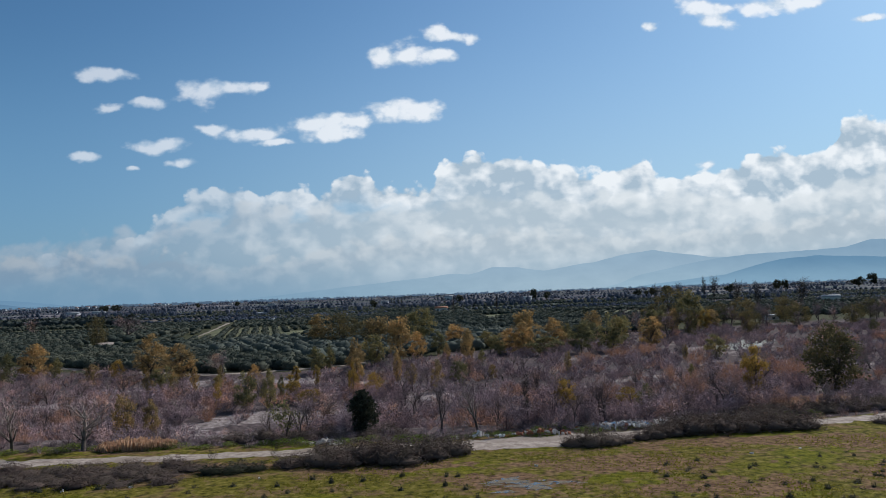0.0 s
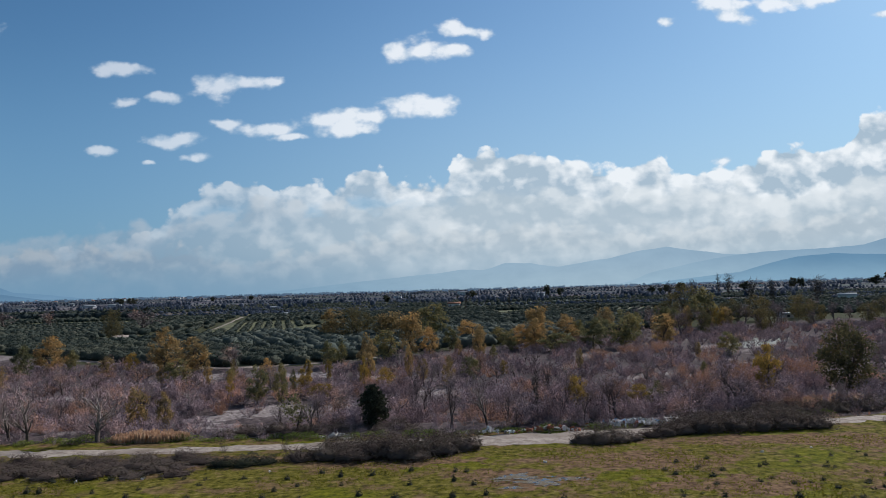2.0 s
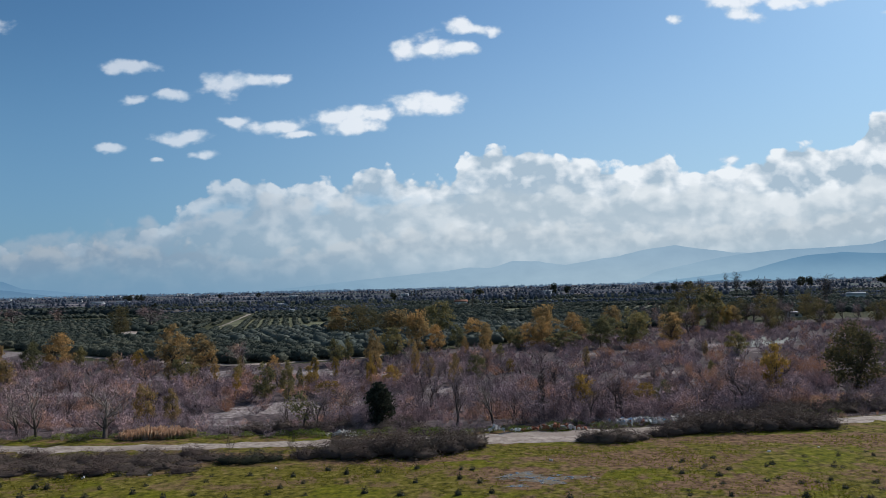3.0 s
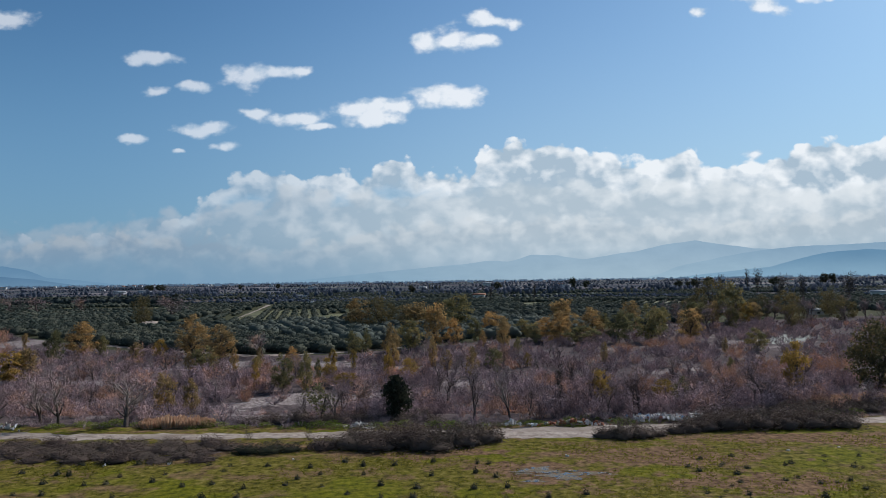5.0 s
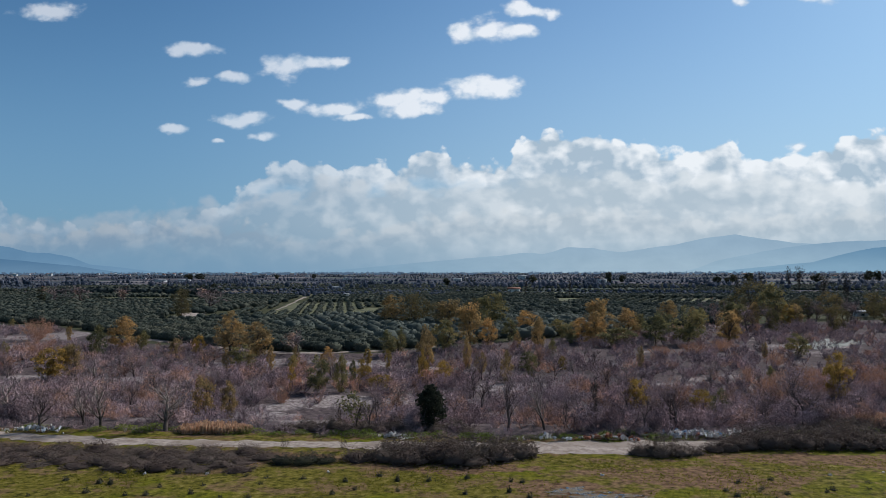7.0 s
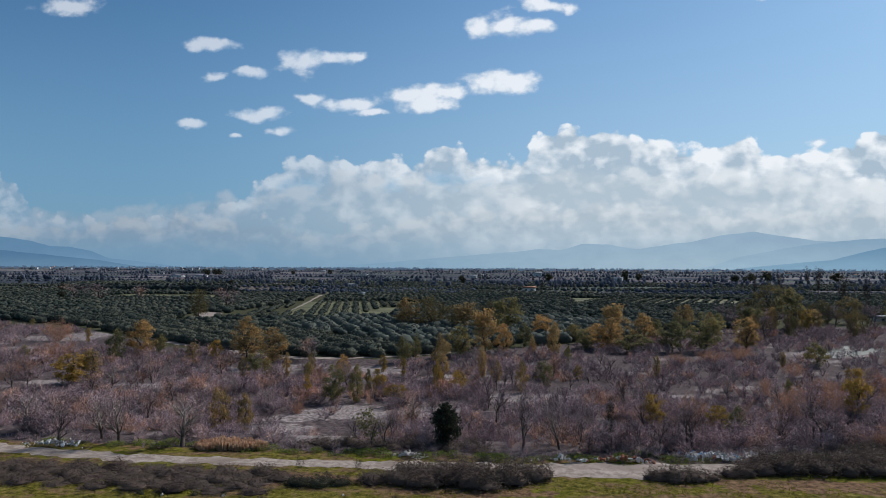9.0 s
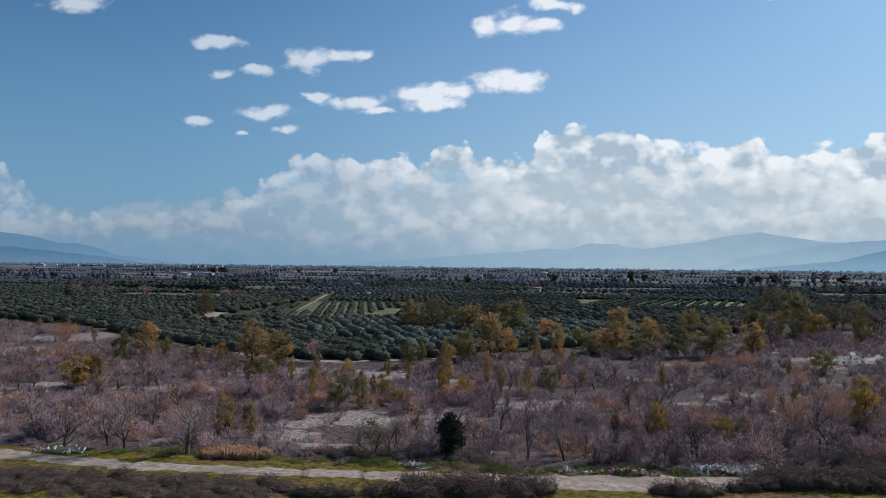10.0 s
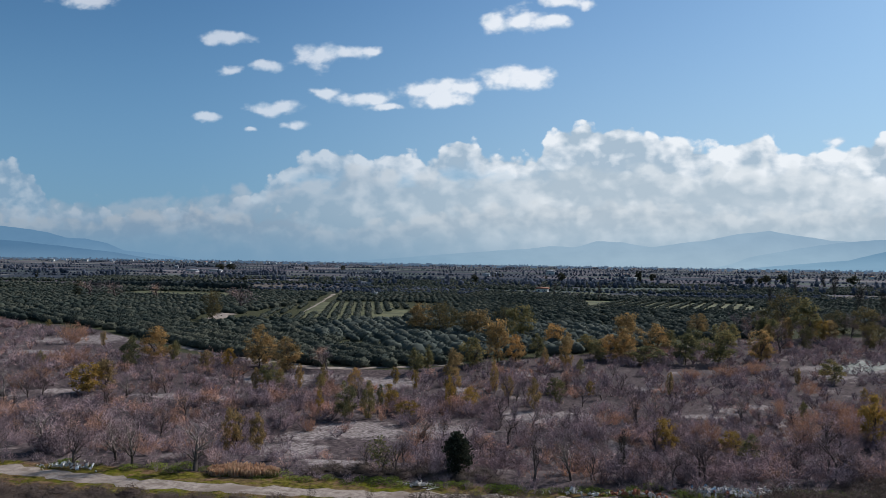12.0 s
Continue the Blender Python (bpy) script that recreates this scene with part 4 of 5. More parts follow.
rusty = [rusty_shape(3.5, 6, 700) for _ in range(3)]
place(rusty, "rusty_shrub", ("branchwork",), (
    (-116.2, 173.6, 5.7, 9.4), (-85.2, 113.2, 3.0, 4.5), (-86.9, 121.1, 3.2, 5.6), (-92.2, 139.3, 4.2, 8.1), (-29.6, 93.5, 1.9, 2.3), (27.4, 149.7, 2.4, 6.3), (35.3, 154.5, 2.8, 7.2),
    (42.2, 160.7, 3.0, 6.5), (26.1, 132.2, 1.5, 2.7), (41.3, 114.9, 3.3, 5.0), (42.6, 113.3, 2.8, 4.6), (47.9, 118.3, 2.6, 4.4), (19.5, 95.5, 3.6, 4.2), (34.7, 104.8, 3.6, 4.6),
    (34.4, 117.4, 2.8, 2.6), (9.2, 80.5, 2.6, 2.0), (44.5, 136.3, 3.0, 4.2), (37.2, 101.8, 4.2, 5.2), (51, 112, 3.8, 6), (31, 97, 3.8, 5)),
    "leafless willow shrub with rust-orange twigs", "shrub", "rusty shrubs", 3.5, 6)


def reed_shape():
    n = 700
    p = np.stack([rng.uniform(-0.5, 0.5, n), rng.uniform(-0.5, 0.5, n), np.zeros(n)], 1)
    keep = p[:, 0] ** 2 + p[:, 1] ** 2 < 0.25
    p = p[keep]
    top = p + np.stack([rng.normal(size=len(p)) * 0.05, rng.normal(size=len(p)) * 0.05, rng.uniform(0.55, 1.0, len(p)) * (0.85 + 0.12 * np.sin(p[:, 0] * 9))], 1)
    V, T = twigs(p, top, 0.03, 0.05)
    return (mesh_np("reeds", V, T, M_reed),)


reeds = [reed_shape() for _ in range(2)]
place(reeds, "reed_clump", ("stand",), (
    (-29.2, 66.3, 0.95, 2.2), (-27.6, 66.6, 1.15, 2.4), (-26.0, 66.5, 1.05, 2.2), (-24.7, 66.8, 0.85, 1.8), (33.5, 75.3, 1.3, 3), (36, 75.8, 1.2, 3), (38.5, 76.4, 1.3, 3)),
    "clump of dry tan reeds beside the track", "reeds", "reed clumps", 1, 1)

# cypresses and tall bare poplars on the plain, round trees farther off
cyp = [leafy_shape("cypress", 9, 3, M_dark, M_bark, 700, 30, 0.5, 0.04)]
place(cyp, "cypress_tree", TREE_PARTS, ((-232, 349.2, 9.3, 4.2), (-443.1, 607.8, 8, 3.4), (66.6, 361.2, 5.4, 1.6), (1, 942, 6.4, 3.5), (-68, 982, 8.9, 2.6), (-65, 986, 8.2, 2.6), (-60, 990, 7.5, 2.6), (-56, 994, 6.9, 2.6)), "dark narrow cypress on the plain", "tree", "cypresses", 9, 3)
pop = [bare_shape("tall", 15, 4, M_bark, (6, 3, 2), 3, 0.4, 0.35, 0.11, 0.016, M_bark) for _ in range(2)]
place(pop, "bare_poplar", ("trunk", "crown"), ((4.2, 381.2, 12.4, 2.3), (25.8, 380.5, 12.2, 2.3), (166.9, 465.5, 18.6, 6.7), (187.5, 541.7, 19.4, 4.3), (89.1, 319.3, 14.2, 3.5),
      (158.1, 336.5, 15.3, 8.4), (123.5, 296.2, 14.4, 4.8), (136.1, 434.2, 15.4, 4.1), (139.5, 363.2, 14.6, 8.8)), "tall leafless poplar on the plain", "tree", "tall bare poplars", 15, 4)
far_round = [leafy_shape("far_round", 12, 10, M_dark, M_bark, 900, 30, 0.95, 0.2) for _ in range(2)]
place(far_round, "stone_pine", TREE_PARTS, ((97, 810, 15.3, 8.6), (123, 898, 10.9, 10.2), (17, 819, 11.1, 9.2), (206, 804, 9.4, 11.2), (266, 953, 8.2, 8.9), (-261, 630, 5.6, 5.2), (-362, 1321, 10.3, 9.3), (-407, 1251, 9.9, 7.9), (246.6, 831.2, 14, 12), (232, 861, 8, 8), (246.4, 892.1, 11, 10),
      (339.9, 893.6, 12.5, 14.4), (-66.1, 707.1, 9.5, 8.5), (416.2, 940.6, 15.5, 11), (415.5, 915.9, 16, 11), (607.5, 1101.4, 16, 22), (673, 1179.9, 22, 20), (-492.3, 1135.5, 12, 17), (-502.9, 1117.3, 12, 18)),
      "dark round-headed tree far on the plain", "tree", "far round trees", 12, 10)

# ---- the thicket in the river bed ----
def thicket(name, count, region, heights, mt, label, seed_shapes, clear_all=True):
    x0, x1, y0, y1 = region
    verge = y1 < 80
    made, k = 0, 0
    Vs, Ts = [], []
    while made < count and k < count * 12:
        k += 1
        x, y = rng.uniform(x0, x1), rng.uniform(y0, y1)
        if abs(x - 5) > 0.80 * y + 14 or y < (69.0 if heights[1] > 1.5 else 65.4) + max(0, x - 14) * 0.17 or y > np.interp(x, BANK_X, BANK_Y) - 6:
            continue
        if not verge and any(((x - a) / c) ** 2 + ((y - b) / d) ** 2 < rng.uniform(0.6, 1.2) for a, b, c, d in CLEAR) and rng.random() < 0.94:
            continue
        if not verge and noise.noise(Vector((x * 0.085, y * 0.11, 3.3))) < rng.uniform(-0.55, -0.08):
            continue
        V, T = seed_shapes[rng.integers(len(seed_shapes))]
        h = rng.uniform(*heights) * (1 + 0.5 * noise.noise(Vector((x * 0.06, y * 0.06, 9.1))))
        w = h * rng.uniform(0.9, 1.7)
        t = rng.uniform(0, 6.28)
        c, s = math.cos(t), math.sin(t)
        W = np.stack([(V[:, 0] * c - V[:, 1] * s) * w + x, (V[:, 0] * s + V[:, 1] * c) * w + y, V[:, 2] * h + terrain(x, y) - 0.06], 1)
        Ts.append(T + sum_len[0])
        sum_len[0] += len(W)
        Vs.append(W)
        made += 1
    sum_len[0] = 0
    tagged(new(name, mesh_np(name, np.concatenate(Vs), np.concatenate(Ts), mt)), label, "scrub", kind="stuff")


sum_len = [0]
shrub_shapes = [shrub_np(1.0, 1.0, 16, 130, 0.018, 340) for _ in range(10)]
far_shapes = [shrub_np(1.0, 1.0, 12, 90, 0.030, 170) for _ in range(8)]
low_shapes = [shrub_np(1.0, 1.0, 10, 60, 0.026, 70) for _ in range(6)]
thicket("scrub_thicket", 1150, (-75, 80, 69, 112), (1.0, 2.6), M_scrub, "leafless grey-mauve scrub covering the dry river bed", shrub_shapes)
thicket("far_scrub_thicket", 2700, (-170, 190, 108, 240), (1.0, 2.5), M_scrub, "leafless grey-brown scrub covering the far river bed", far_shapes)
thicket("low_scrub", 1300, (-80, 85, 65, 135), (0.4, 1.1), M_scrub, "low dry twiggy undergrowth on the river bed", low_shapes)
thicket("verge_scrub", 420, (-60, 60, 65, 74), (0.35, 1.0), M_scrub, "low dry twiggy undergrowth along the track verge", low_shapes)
bank_trees = []
for k in range(16):
    x = -10 + 95 * rng.random()
    h = rng.uniform(3.5, 6.0)
    bank_trees.append((x, float(np.interp(x, BANK_X, BANK_Y)) + rng.uniform(-14, 4), h, h * rng.uniform(0.55, 0.9)))
place(green, "alder_tree", TREE_PARTS, bank_trees[:9], "olive-green leafy tree at the river edge", "tree", "green trees", 7, 5)
place(ochre, "poplar_tree", TREE_PARTS, bank_trees[9:], "young tree with ochre winter leaves at the river edge", "tree", "ochre trees", 7, 5)


# winter wood on the far side of the river bed, downstream
for shapes, name, label, group, h0, w0, n, tall in (
        (bare_dark, "bare_tree", "leafless grey-brown tree in a riverside wood", "bare trees", 5, 3.5, 46, (4.5, 8.0)),
        (olive_brown, "oak_tree", "dark olive-brown leafy tree in a riverside wood", "dark trees", 9, 8, 14, (4.0, 7.0))):
    rows = []
    for k in range(n):
        x = rng.uniform(58, 205)
        h = rng.uniform(*tall)
        rows.append((x, float(np.interp(x, BANK_X, BANK_Y)) + rng.uniform(-26, 34), h, h * rng.uniform(0.6, 1.0)))
    place(shapes, name, TREE_PARTS, rows, label, "tree", group, h0, w0)


# ---- orchards ----
def dome_np(level, n, size, flat=0.9, rough=0.22):
    """A round fruit tree: a dense lumpy heart and leaf sprays standing off it."""
    V, T = blob_np(level, rough, flat)
    if not n:
        return V, T
    k = rng.integers(len(V), size=n)
    C = V[k] * rng.uniform(0.96, 1.16, (n, 1)) + rng.normal(size=(n, 3)) * 0.04
    C[:, 2] = np.maximum(C[:, 2], 0.06)
    return merge([(V, T), leaves(C, size)])


def scatter(name, spots, shapes, heights, mt, label, category, girth=(1.25, 1.65)):
    Vs, Ts, k = [], [], 0
    for x, y in spots:
        kit = shapes if y < 300 or shapes is wood_dome else far_dome
        V, T = kit[rng.integers(len(kit))]
        h = rng.uniform(*heights)
        w = h * rng.uniform(*girth)
        t = rng.uniform(0, 6.28)
        c, s = math.cos(t), math.sin(t)
        Vs.append(np.stack([(V[:, 0] * c - V[:, 1] * s) * w + x, (V[:, 0] * s + V[:, 1] * c) * w + y, V[:, 2] * h + terrain(x, y)], 1))
        Ts.append(T + k)
        k += len(V)
    tagged(new(name, mesh_np(name, np.concatenate(Vs), np.concatenate(Ts), mt)), label, category, kind="stuff")


def rows_of(x0, x1, y0, y1, dx, dy, skew, gaps=0.04, turn=0.0):
    """Spots in rows within a rectangle: dx apart along a row, rows dy apart, turned from the x axis."""
    spots = []
    c, s_ = math.cos(turn), math.sin(turn)
    mx, my = (x0 + x1) / 2, (y0 + y1) / 2
    half = math.hypot(x1 - x0, y1 - y0) / 2 if turn else 0
    a0, a1 = (-half, half) if turn else ((x0 - x1) / 2, (x1 - x0) / 2)
    b0, b1 = (-half, half) if turn else ((y0 - y1) / 2, (y1 - y0) / 2)
    for j in range(int((b1 - b0) / dy)):
        for i in range(int((a1 - a0) / dx)):
            a, b = a0 + i * dx + rng.normal() * 0.22, b0 + j * dy + rng.normal() * 0.22
            x, y = mx + a * c - b * s_ + skew * (b - b0), my + a * s_ + b * c
            if turn and not (x0 < x < x1 and y0 < y < y1):
                continue
            if abs(x - 5) < 0.86 * y + 25 and y > np.interp(x, BANK_X, BANK_Y) + 1 and rng.random() > gaps:
                spots.append((x, y))
    return spots


def free(spots, boxes):
    return [(x, y) for x, y in spots if not any(x0 < x < x1 and y0 < y < y1 for x0, x1, y0, y1 in boxes)]


def off_lane(spots):
    lane = lambda y: np.interp(y, [225, 282, 465, 560], [-107, -92, -130, -145])
    return [(x, y) for x, y in spots if not (265 < y < 540 and abs(x - lane(y)) < 5) and not (225 < y < 268 and abs(x - np.interp(y, [225, 268], [-107, -120])) < 6)]


BARE_PLOTS = ((-63, -50, 258, 318), (-242, -168, 378, 432), (-142, -106, 458, 516))
GRASS_PATH = np.array([(-120, 226), (-90, 207), (-84, 206), (-64.8, 194.5), (-51, 184.2), (-39.9, 173.6), (-29.6, 161.4), (-22, 154)])
near_dome = [dome_np(3, 200, 0.12) for _ in range(5)]
mid_dome = [dome_np(2, 36, 0.19) for _ in range(6)]
far_dome = [dome_np(1, 9, 0.36, 0.9, 0.25) for _ in range(8)]
wood_dome = [dome_np(1, 14, 0.42, 1.0, 0.35) for _ in range(8)]


def below_path(p, room=0.0):
    return p[1] < np.interp(p[0], GRASS_PATH[:, 0], GRASS_PATH[:, 1]) - room


front = [p for p in rows_of(-270, -20, 138, 250, 3.1, 5.0, 0, 0.03, radians(-38)) if p[0] < -20 and (below_path(p, 2.2) or p[0] < -112)]
front = off_lane(front)
front.sort(key=lambda p: math.hypot(p[0] + 55, p[1] - 150))
trunk_me = mesh_np("orchard_trunk", *tube(np.zeros(3), np.array([0, 0, 0.5]), 0.06, 0.05, 6), M_bark)
crown_me = [mesh_np("orchard_crown", V, T, M_citrus) for V, T in near_dome]
for x, y in front[:280]:
    h = rng.uniform(2.0, 2.7)
    ob = thing("citrus_tree", x, y, rng.uniform(0, 6.28), (h * 1.45, h * 1.45, h), label="low round dark green citrus tree in an orchard row", category="tree", group="citrus trees")
    child("trunk", trunk_me, ob)
    child("crown", crown_me[rng.integers(len(crown_me))], ob)
scatter("citrus_orchard", front[280:], mid_dome, (1.8, 2.6), M_citrus, "rows of round dark green citrus trees", "orchard")
back = [p for p in rows_of(-320, -20, 160, 440, 3.6, 5.4, 0, 0.04, radians(-24)) if p[1] > 250 or not (below_path(p, -2.2) or p[0] < -112)]
back = free(off_lane(back), BARE_PLOTS + ((-112, -50, 240, 366),))
scatter("back_orchard", [p for p in back if not (p[0] > -64 and p[1] < 240) and p[0] < -20 - (p[1] - 240) * 0.05], mid_dome, (1.6, 2.5), M_citrus, "rows of round dark green citrus trees", "orchard")
olive = [p for p in rows_of(-64, 30, 150, 246, 4.6, 5.2, 0, 0.08, radians(-20)) if not below_path(p, -2.2)]
scatter("olive_grove", olive, mid_dome, (1.9, 3.0), M_olive, "grey-green olive trees in loose rows", "orchard")
sapling_rows = [(x, y) for x, y in rows_of(-96, -36, 246, 360, 4.2, 2.1, -0.24, 0.06) if -110 < x < -48]
scatter("sapling_orchard", off_lane(free(sapling_rows, ((-63, -50, 258, 318),))), mid_dome, (1.1, 1.6), M_citrus, "young fruit trees in rows with grass between", "orchard")
east = free(rows_of(-36, 215, 215, 470, 3.7, 5.2, 0, 0.04, radians(14)), ((20, 108, 350, 428), (38, 122, 470, 520)))
east = [p for p in east if not (p[0] < 30 and p[1] < 246) and not (p[0] > 60 and p[1] < np.interp(p[0], BANK_X, BANK_Y) + 30)]
scatter("east_orchard", east, mid_dome, (1.7, 2.6), M_citrus, "rows of dark green fruit trees on the plain", "orchard")
young = rows_of(20, 108, 352, 428, 6.0, 2.0, 0.30, 0.02)
scatter("young_orchard", young, mid_dome, (1.1, 1.6), M_citrus, "hedge-like rows of young fruit trees with grass between", "orchard")
north = off_lane(free(rows_of(-440, 440, 430, 800, 4.6, 9.0, 0.05, 0.06), ((-142, -106, 458, 516), (-242, -168, 378, 432), (-330, -140, 510, 582), (-75, 45, 522, 558), (40, 120, 470, 520), (200, 340, 540, 600))))
north = [p for p in north if noise.noise(Vector((p[0] * 0.006, p[1] * 0.018, 1.0))) > -0.16]
scatter("north_orchard", north, far_dome, (1.7, 2.8), M_citrus, "distant dark orchard blocks on the plain", "orchard")
ribbon("grass_field", [(22, 390), (112, 390)], [76, 76], M_grassfield, 0.05, "light grass between orchard rows", 6, 0.8)
ribbon("sapling_field", [(-66, 246), (-92, 362)], [36, 36], M_grassfield, 0.04, "light grass between rows of young trees", 4, 0.6)
ribbon("grass_path_track", GRASS_PATH, [2.6] * 8, M_verge, 0.07, "yellow-green grass path between orchard blocks", 2, 0.3)
ribbon("bank_path_track", [(-96, 178), (-78, 161), (-60, 149), (-42.6, 140.4), (-34.9, 142.4), (-26.2, 146.2), (-16, 156)], [2.6] * 7, M_track, 0.05, "pale dusty path along the orchard edge", 1.5, 0.4)
ribbon("pond_field", [(60, 168), (70, 177), (80, 192)], [7, 10, 8], M_pale_grass, 0.05, "pale grey-green flat in the river bed", 2, 0.8)
ribbon("bare_field", [(50, 215), (60, 222)], [4, 4], M_track, 0.07, "pale bare earth at the orchard edge", 2, 0.4)
ribbon("bare_yard_field", [(-318, 392), (-255, 344), (-226, 326)], [10, 8, 5], M_track, 0.06, "pale bare farmyard among trees", 4, 1.2)

# hedges and woods towards the horizon
def hedge_line(x, y, length, turn, gap):
    n = max(2, int(length / gap))
    return [(x + i * gap * math.cos(turn) + rng.normal() * gap * 0.15, y + i * gap * math.sin(turn) + rng.normal() * gap * 0.2) for i in range(n)]


scatter("dark_hedge", hedge_line(-300, 470, 105, 0.10, 1.9) + hedge_line(-300, 474, 105, 0.10, 1.9), far_dome, (4.2, 5.2), M_hedge, "dense dark hedge of conifers along a field", "hedge")
low_hedges, tall_rows = [], []
for k in range(105):
    y = 470 + (k / 105) ** 1.7 * 2900
    low_hedges += hedge_line(rng.uniform(-0.9, 0.65) * y, y + rng.uniform(-15, 15), rng.uniform(0.10, 0.34) * y, rng.normal() * 0.05, 2.2 + y * 0.0034)
for k in range(330):
    y = 600 + rng.random() ** 1.3 * 3000
    tall_rows += hedge_line(rng.uniform(-0.9, 0.75) * y, y, rng.uniform(15, 70), rng.normal() * 0.2, rng.uniform(5, 9))
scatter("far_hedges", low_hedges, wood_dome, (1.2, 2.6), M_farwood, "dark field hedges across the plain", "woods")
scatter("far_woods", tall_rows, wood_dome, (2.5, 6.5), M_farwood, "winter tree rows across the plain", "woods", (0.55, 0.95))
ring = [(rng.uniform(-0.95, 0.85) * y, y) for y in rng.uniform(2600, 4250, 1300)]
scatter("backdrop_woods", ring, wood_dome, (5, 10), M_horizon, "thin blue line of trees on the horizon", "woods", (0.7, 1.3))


# ---- farm buildings on the plain ----
def house(x, y, w, d, h, roof_mt, label, turn=0.0, pitched=True, name="farmhouse"):
    ob = thing(name, x, y, turn, label=label, category="building", group="farm buildings")
    bm = bmesh.new()
    bmesh.ops.create_cube(bm, size=1, matrix=Matrix.LocRotScale((0, 0, h / 2), None, (w, d, h)))
    me = bpy.data.meshes.new("wall")
    bm.to_mesh(me)
    bm.free()
    me.materials.append(M_white)
    child("wall", me, ob)
    o, t = 0.5, h + (0.22 * d if pitched else 0.25)
    V = np.array([[-w / 2 - o, -d / 2 - o, h], [w / 2 + o, -d / 2 - o, h], [w / 2 + o, d / 2 + o, h], [-w / 2 - o, d / 2 + o, h], [-w / 2 - o, 0, t], [w / 2 + o, 0, t]], float)
    T = np.array([[0, 1, 5], [0, 5, 4], [2, 3, 4], [2, 4, 5], [1, 2, 5], [3, 0, 4], [0, 2, 1], [0, 3, 2]])
    child("roof", mesh_np("roof", V, T, roof_mt), ob)
    pane = paint_material("dark_window", (0.05, 0.06, 0.07), 0.2) if "dark_window" not in bpy.data.materials else bpy.data.materials["dark_window"]
    for k in range(max(1, int(w / 4))):
        bm = bmesh.new()
        bmesh.ops.create_cube(bm, size=1, matrix=Matrix.LocRotScale((-w / 2 + (k + 0.5) * w / max(1, int(w / 4)), -d / 2 - 0.02, h * 0.5), None, (1.1, 0.08, min(1.3, h * 0.5))))
        me = bpy.data.meshes.new("window")
        bm.to_mesh(me)
        bm.free()
        me.materials.append(pane)
        child("window", me, ob)


for x, y, w, d, h, r in ((-507, 1032, 17, 8, 1.7, M_greyroof), (-482, 1055, 18, 8, 1.7, M_greyroof), (-149, 612, 11, 6, 1.6, M_greyroof), (9.4, 1338, 14, 10, 5.2, M_greyroof),
                         (-2, 538, 8, 6, 2.4, M_tile), (115.5, 268, 4, 3, 1.4, M_greyroof), (226, 441, 9, 6, 3.2, M_greyroof), (-96, 419, 2.4, 2.4, 2.4, M_greyroof)):
    house(x, y, w, d, h, r, "small white farm building with a pale roof", rng.uniform(-0.3, 0.3))
for k in range(24):
    y = rng.uniform(900, 3800)
    x = rng.uniform(-0.85, 0.7) * y
    house(x, y, rng.uniform(7, 12), 6, rng.uniform(2.4, 4), M_tile if rng.random() < 0.5 else M_greyroof, "white farmhouse far on the plain", rng.uniform(-0.6, 0.6))

for k in range(46):
    y = rng.uniform(2300, 3700)
    house(rng.uniform(-0.72, -0.36) * y, y, rng.uniform(8, 16), 7, rng.uniform(3, 7), M_tile if rng.random() < 0.4 else M_greyroof, "white house in a far town under the hills", rng.uniform(-0.6, 0.6), name="town_house")


# ---- along the track: brambles, weeds, rubbish ----
def bramble_shape(mt, n=1150, size=0.115, heart=True):
    V, T = shrub_np(1.0, 1.0, 26, 120, 0.011, 120)
    if not heart:
        d = unit(rng.normal(size=(n, 3)))
        d[:, 2] = np.abs(d[:, 2])
        C = d * rng.uniform(0.45, 1.05, (n, 1)) ** 0.6 * np.array([0.52, 0.52, 0.92])
        leaf = leaves(C, size / 3)
    else:
        B, BT = blob_np(2, 0.26, 0.80)
        d = unit(rng.normal(size=(n, 3)))
        d[:, 2] = np.abs(d[:, 2])
        lump = 0.82 + 0.26 * np.sin(d[:, :1] * 7) * np.cos(d[:, 1:2] * 6)
        C = d * lump * rng.uniform(0.5, 1.08, (n, 1)) ** 0.5 * np.array([0.56, 0.56, 0.95])
        leaf = merge([(B * np.array([0.66, 0.66, 0.60]), BT), leaves(C, size / 2.6)])
    return mesh_np("bramble_stems", V, T, M_thorn), mesh_np("bramble_leaves", *leaf, mt)


brambles = [bramble_shape(M_bramble) for _ in range(4)]
place(brambles, "bramble_bush", ("branchwork", "foliage"), (
    (-12.0, 57.8, 1.3, 3.4), (-10.0, 58.0, 1.7, 3.8), (-8.0, 57.6, 1.7, 4.0), (-6.2, 58.8, 2.2, 4.2), (-4.5, 58.0, 2.0, 4.0), (-2.8, 59.4, 2.1, 4.0), (-1.4, 59.0, 1.9, 3.6), (0.4, 60.2, 1.8, 3.4), (-3.4, 57.4, 1.4, 3.2), (-9.2, 59.6, 1.8, 3.6), (-1.0, 60.8, 1.8, 3.4),
    (-7.5, 60.0, 1.6, 3.4), (-5, 60.4, 1.8, 3.6), (9.8, 61.6, 1.2, 2.6), (11.2, 61.4, 1.7, 3.0), (12.6, 61.6, 1.4, 3.0), (14.0, 62.0, 0.9, 2.0), (15.8, 63.2, 1.1, 2.4), (17.0, 63.6, 1.4, 2.6)),
    "dense brown bramble bush beside the dirt track", "bush", "bramble bushes", 1, 1)
place(brambles, "bramble_bush", ("branchwork", "foliage"), [(x, 64.6 + (x - 18) * 0.08 + k % 2 * 1.6, 1.7 + 0.6 * ((k * 7) % 5) / 4, 3.8) for k, x in enumerate(np.arange(18.5, 31, 1.15))],
      "dense brown bramble bush beside the dirt track", "bush", "bramble bushes", 1, 1)
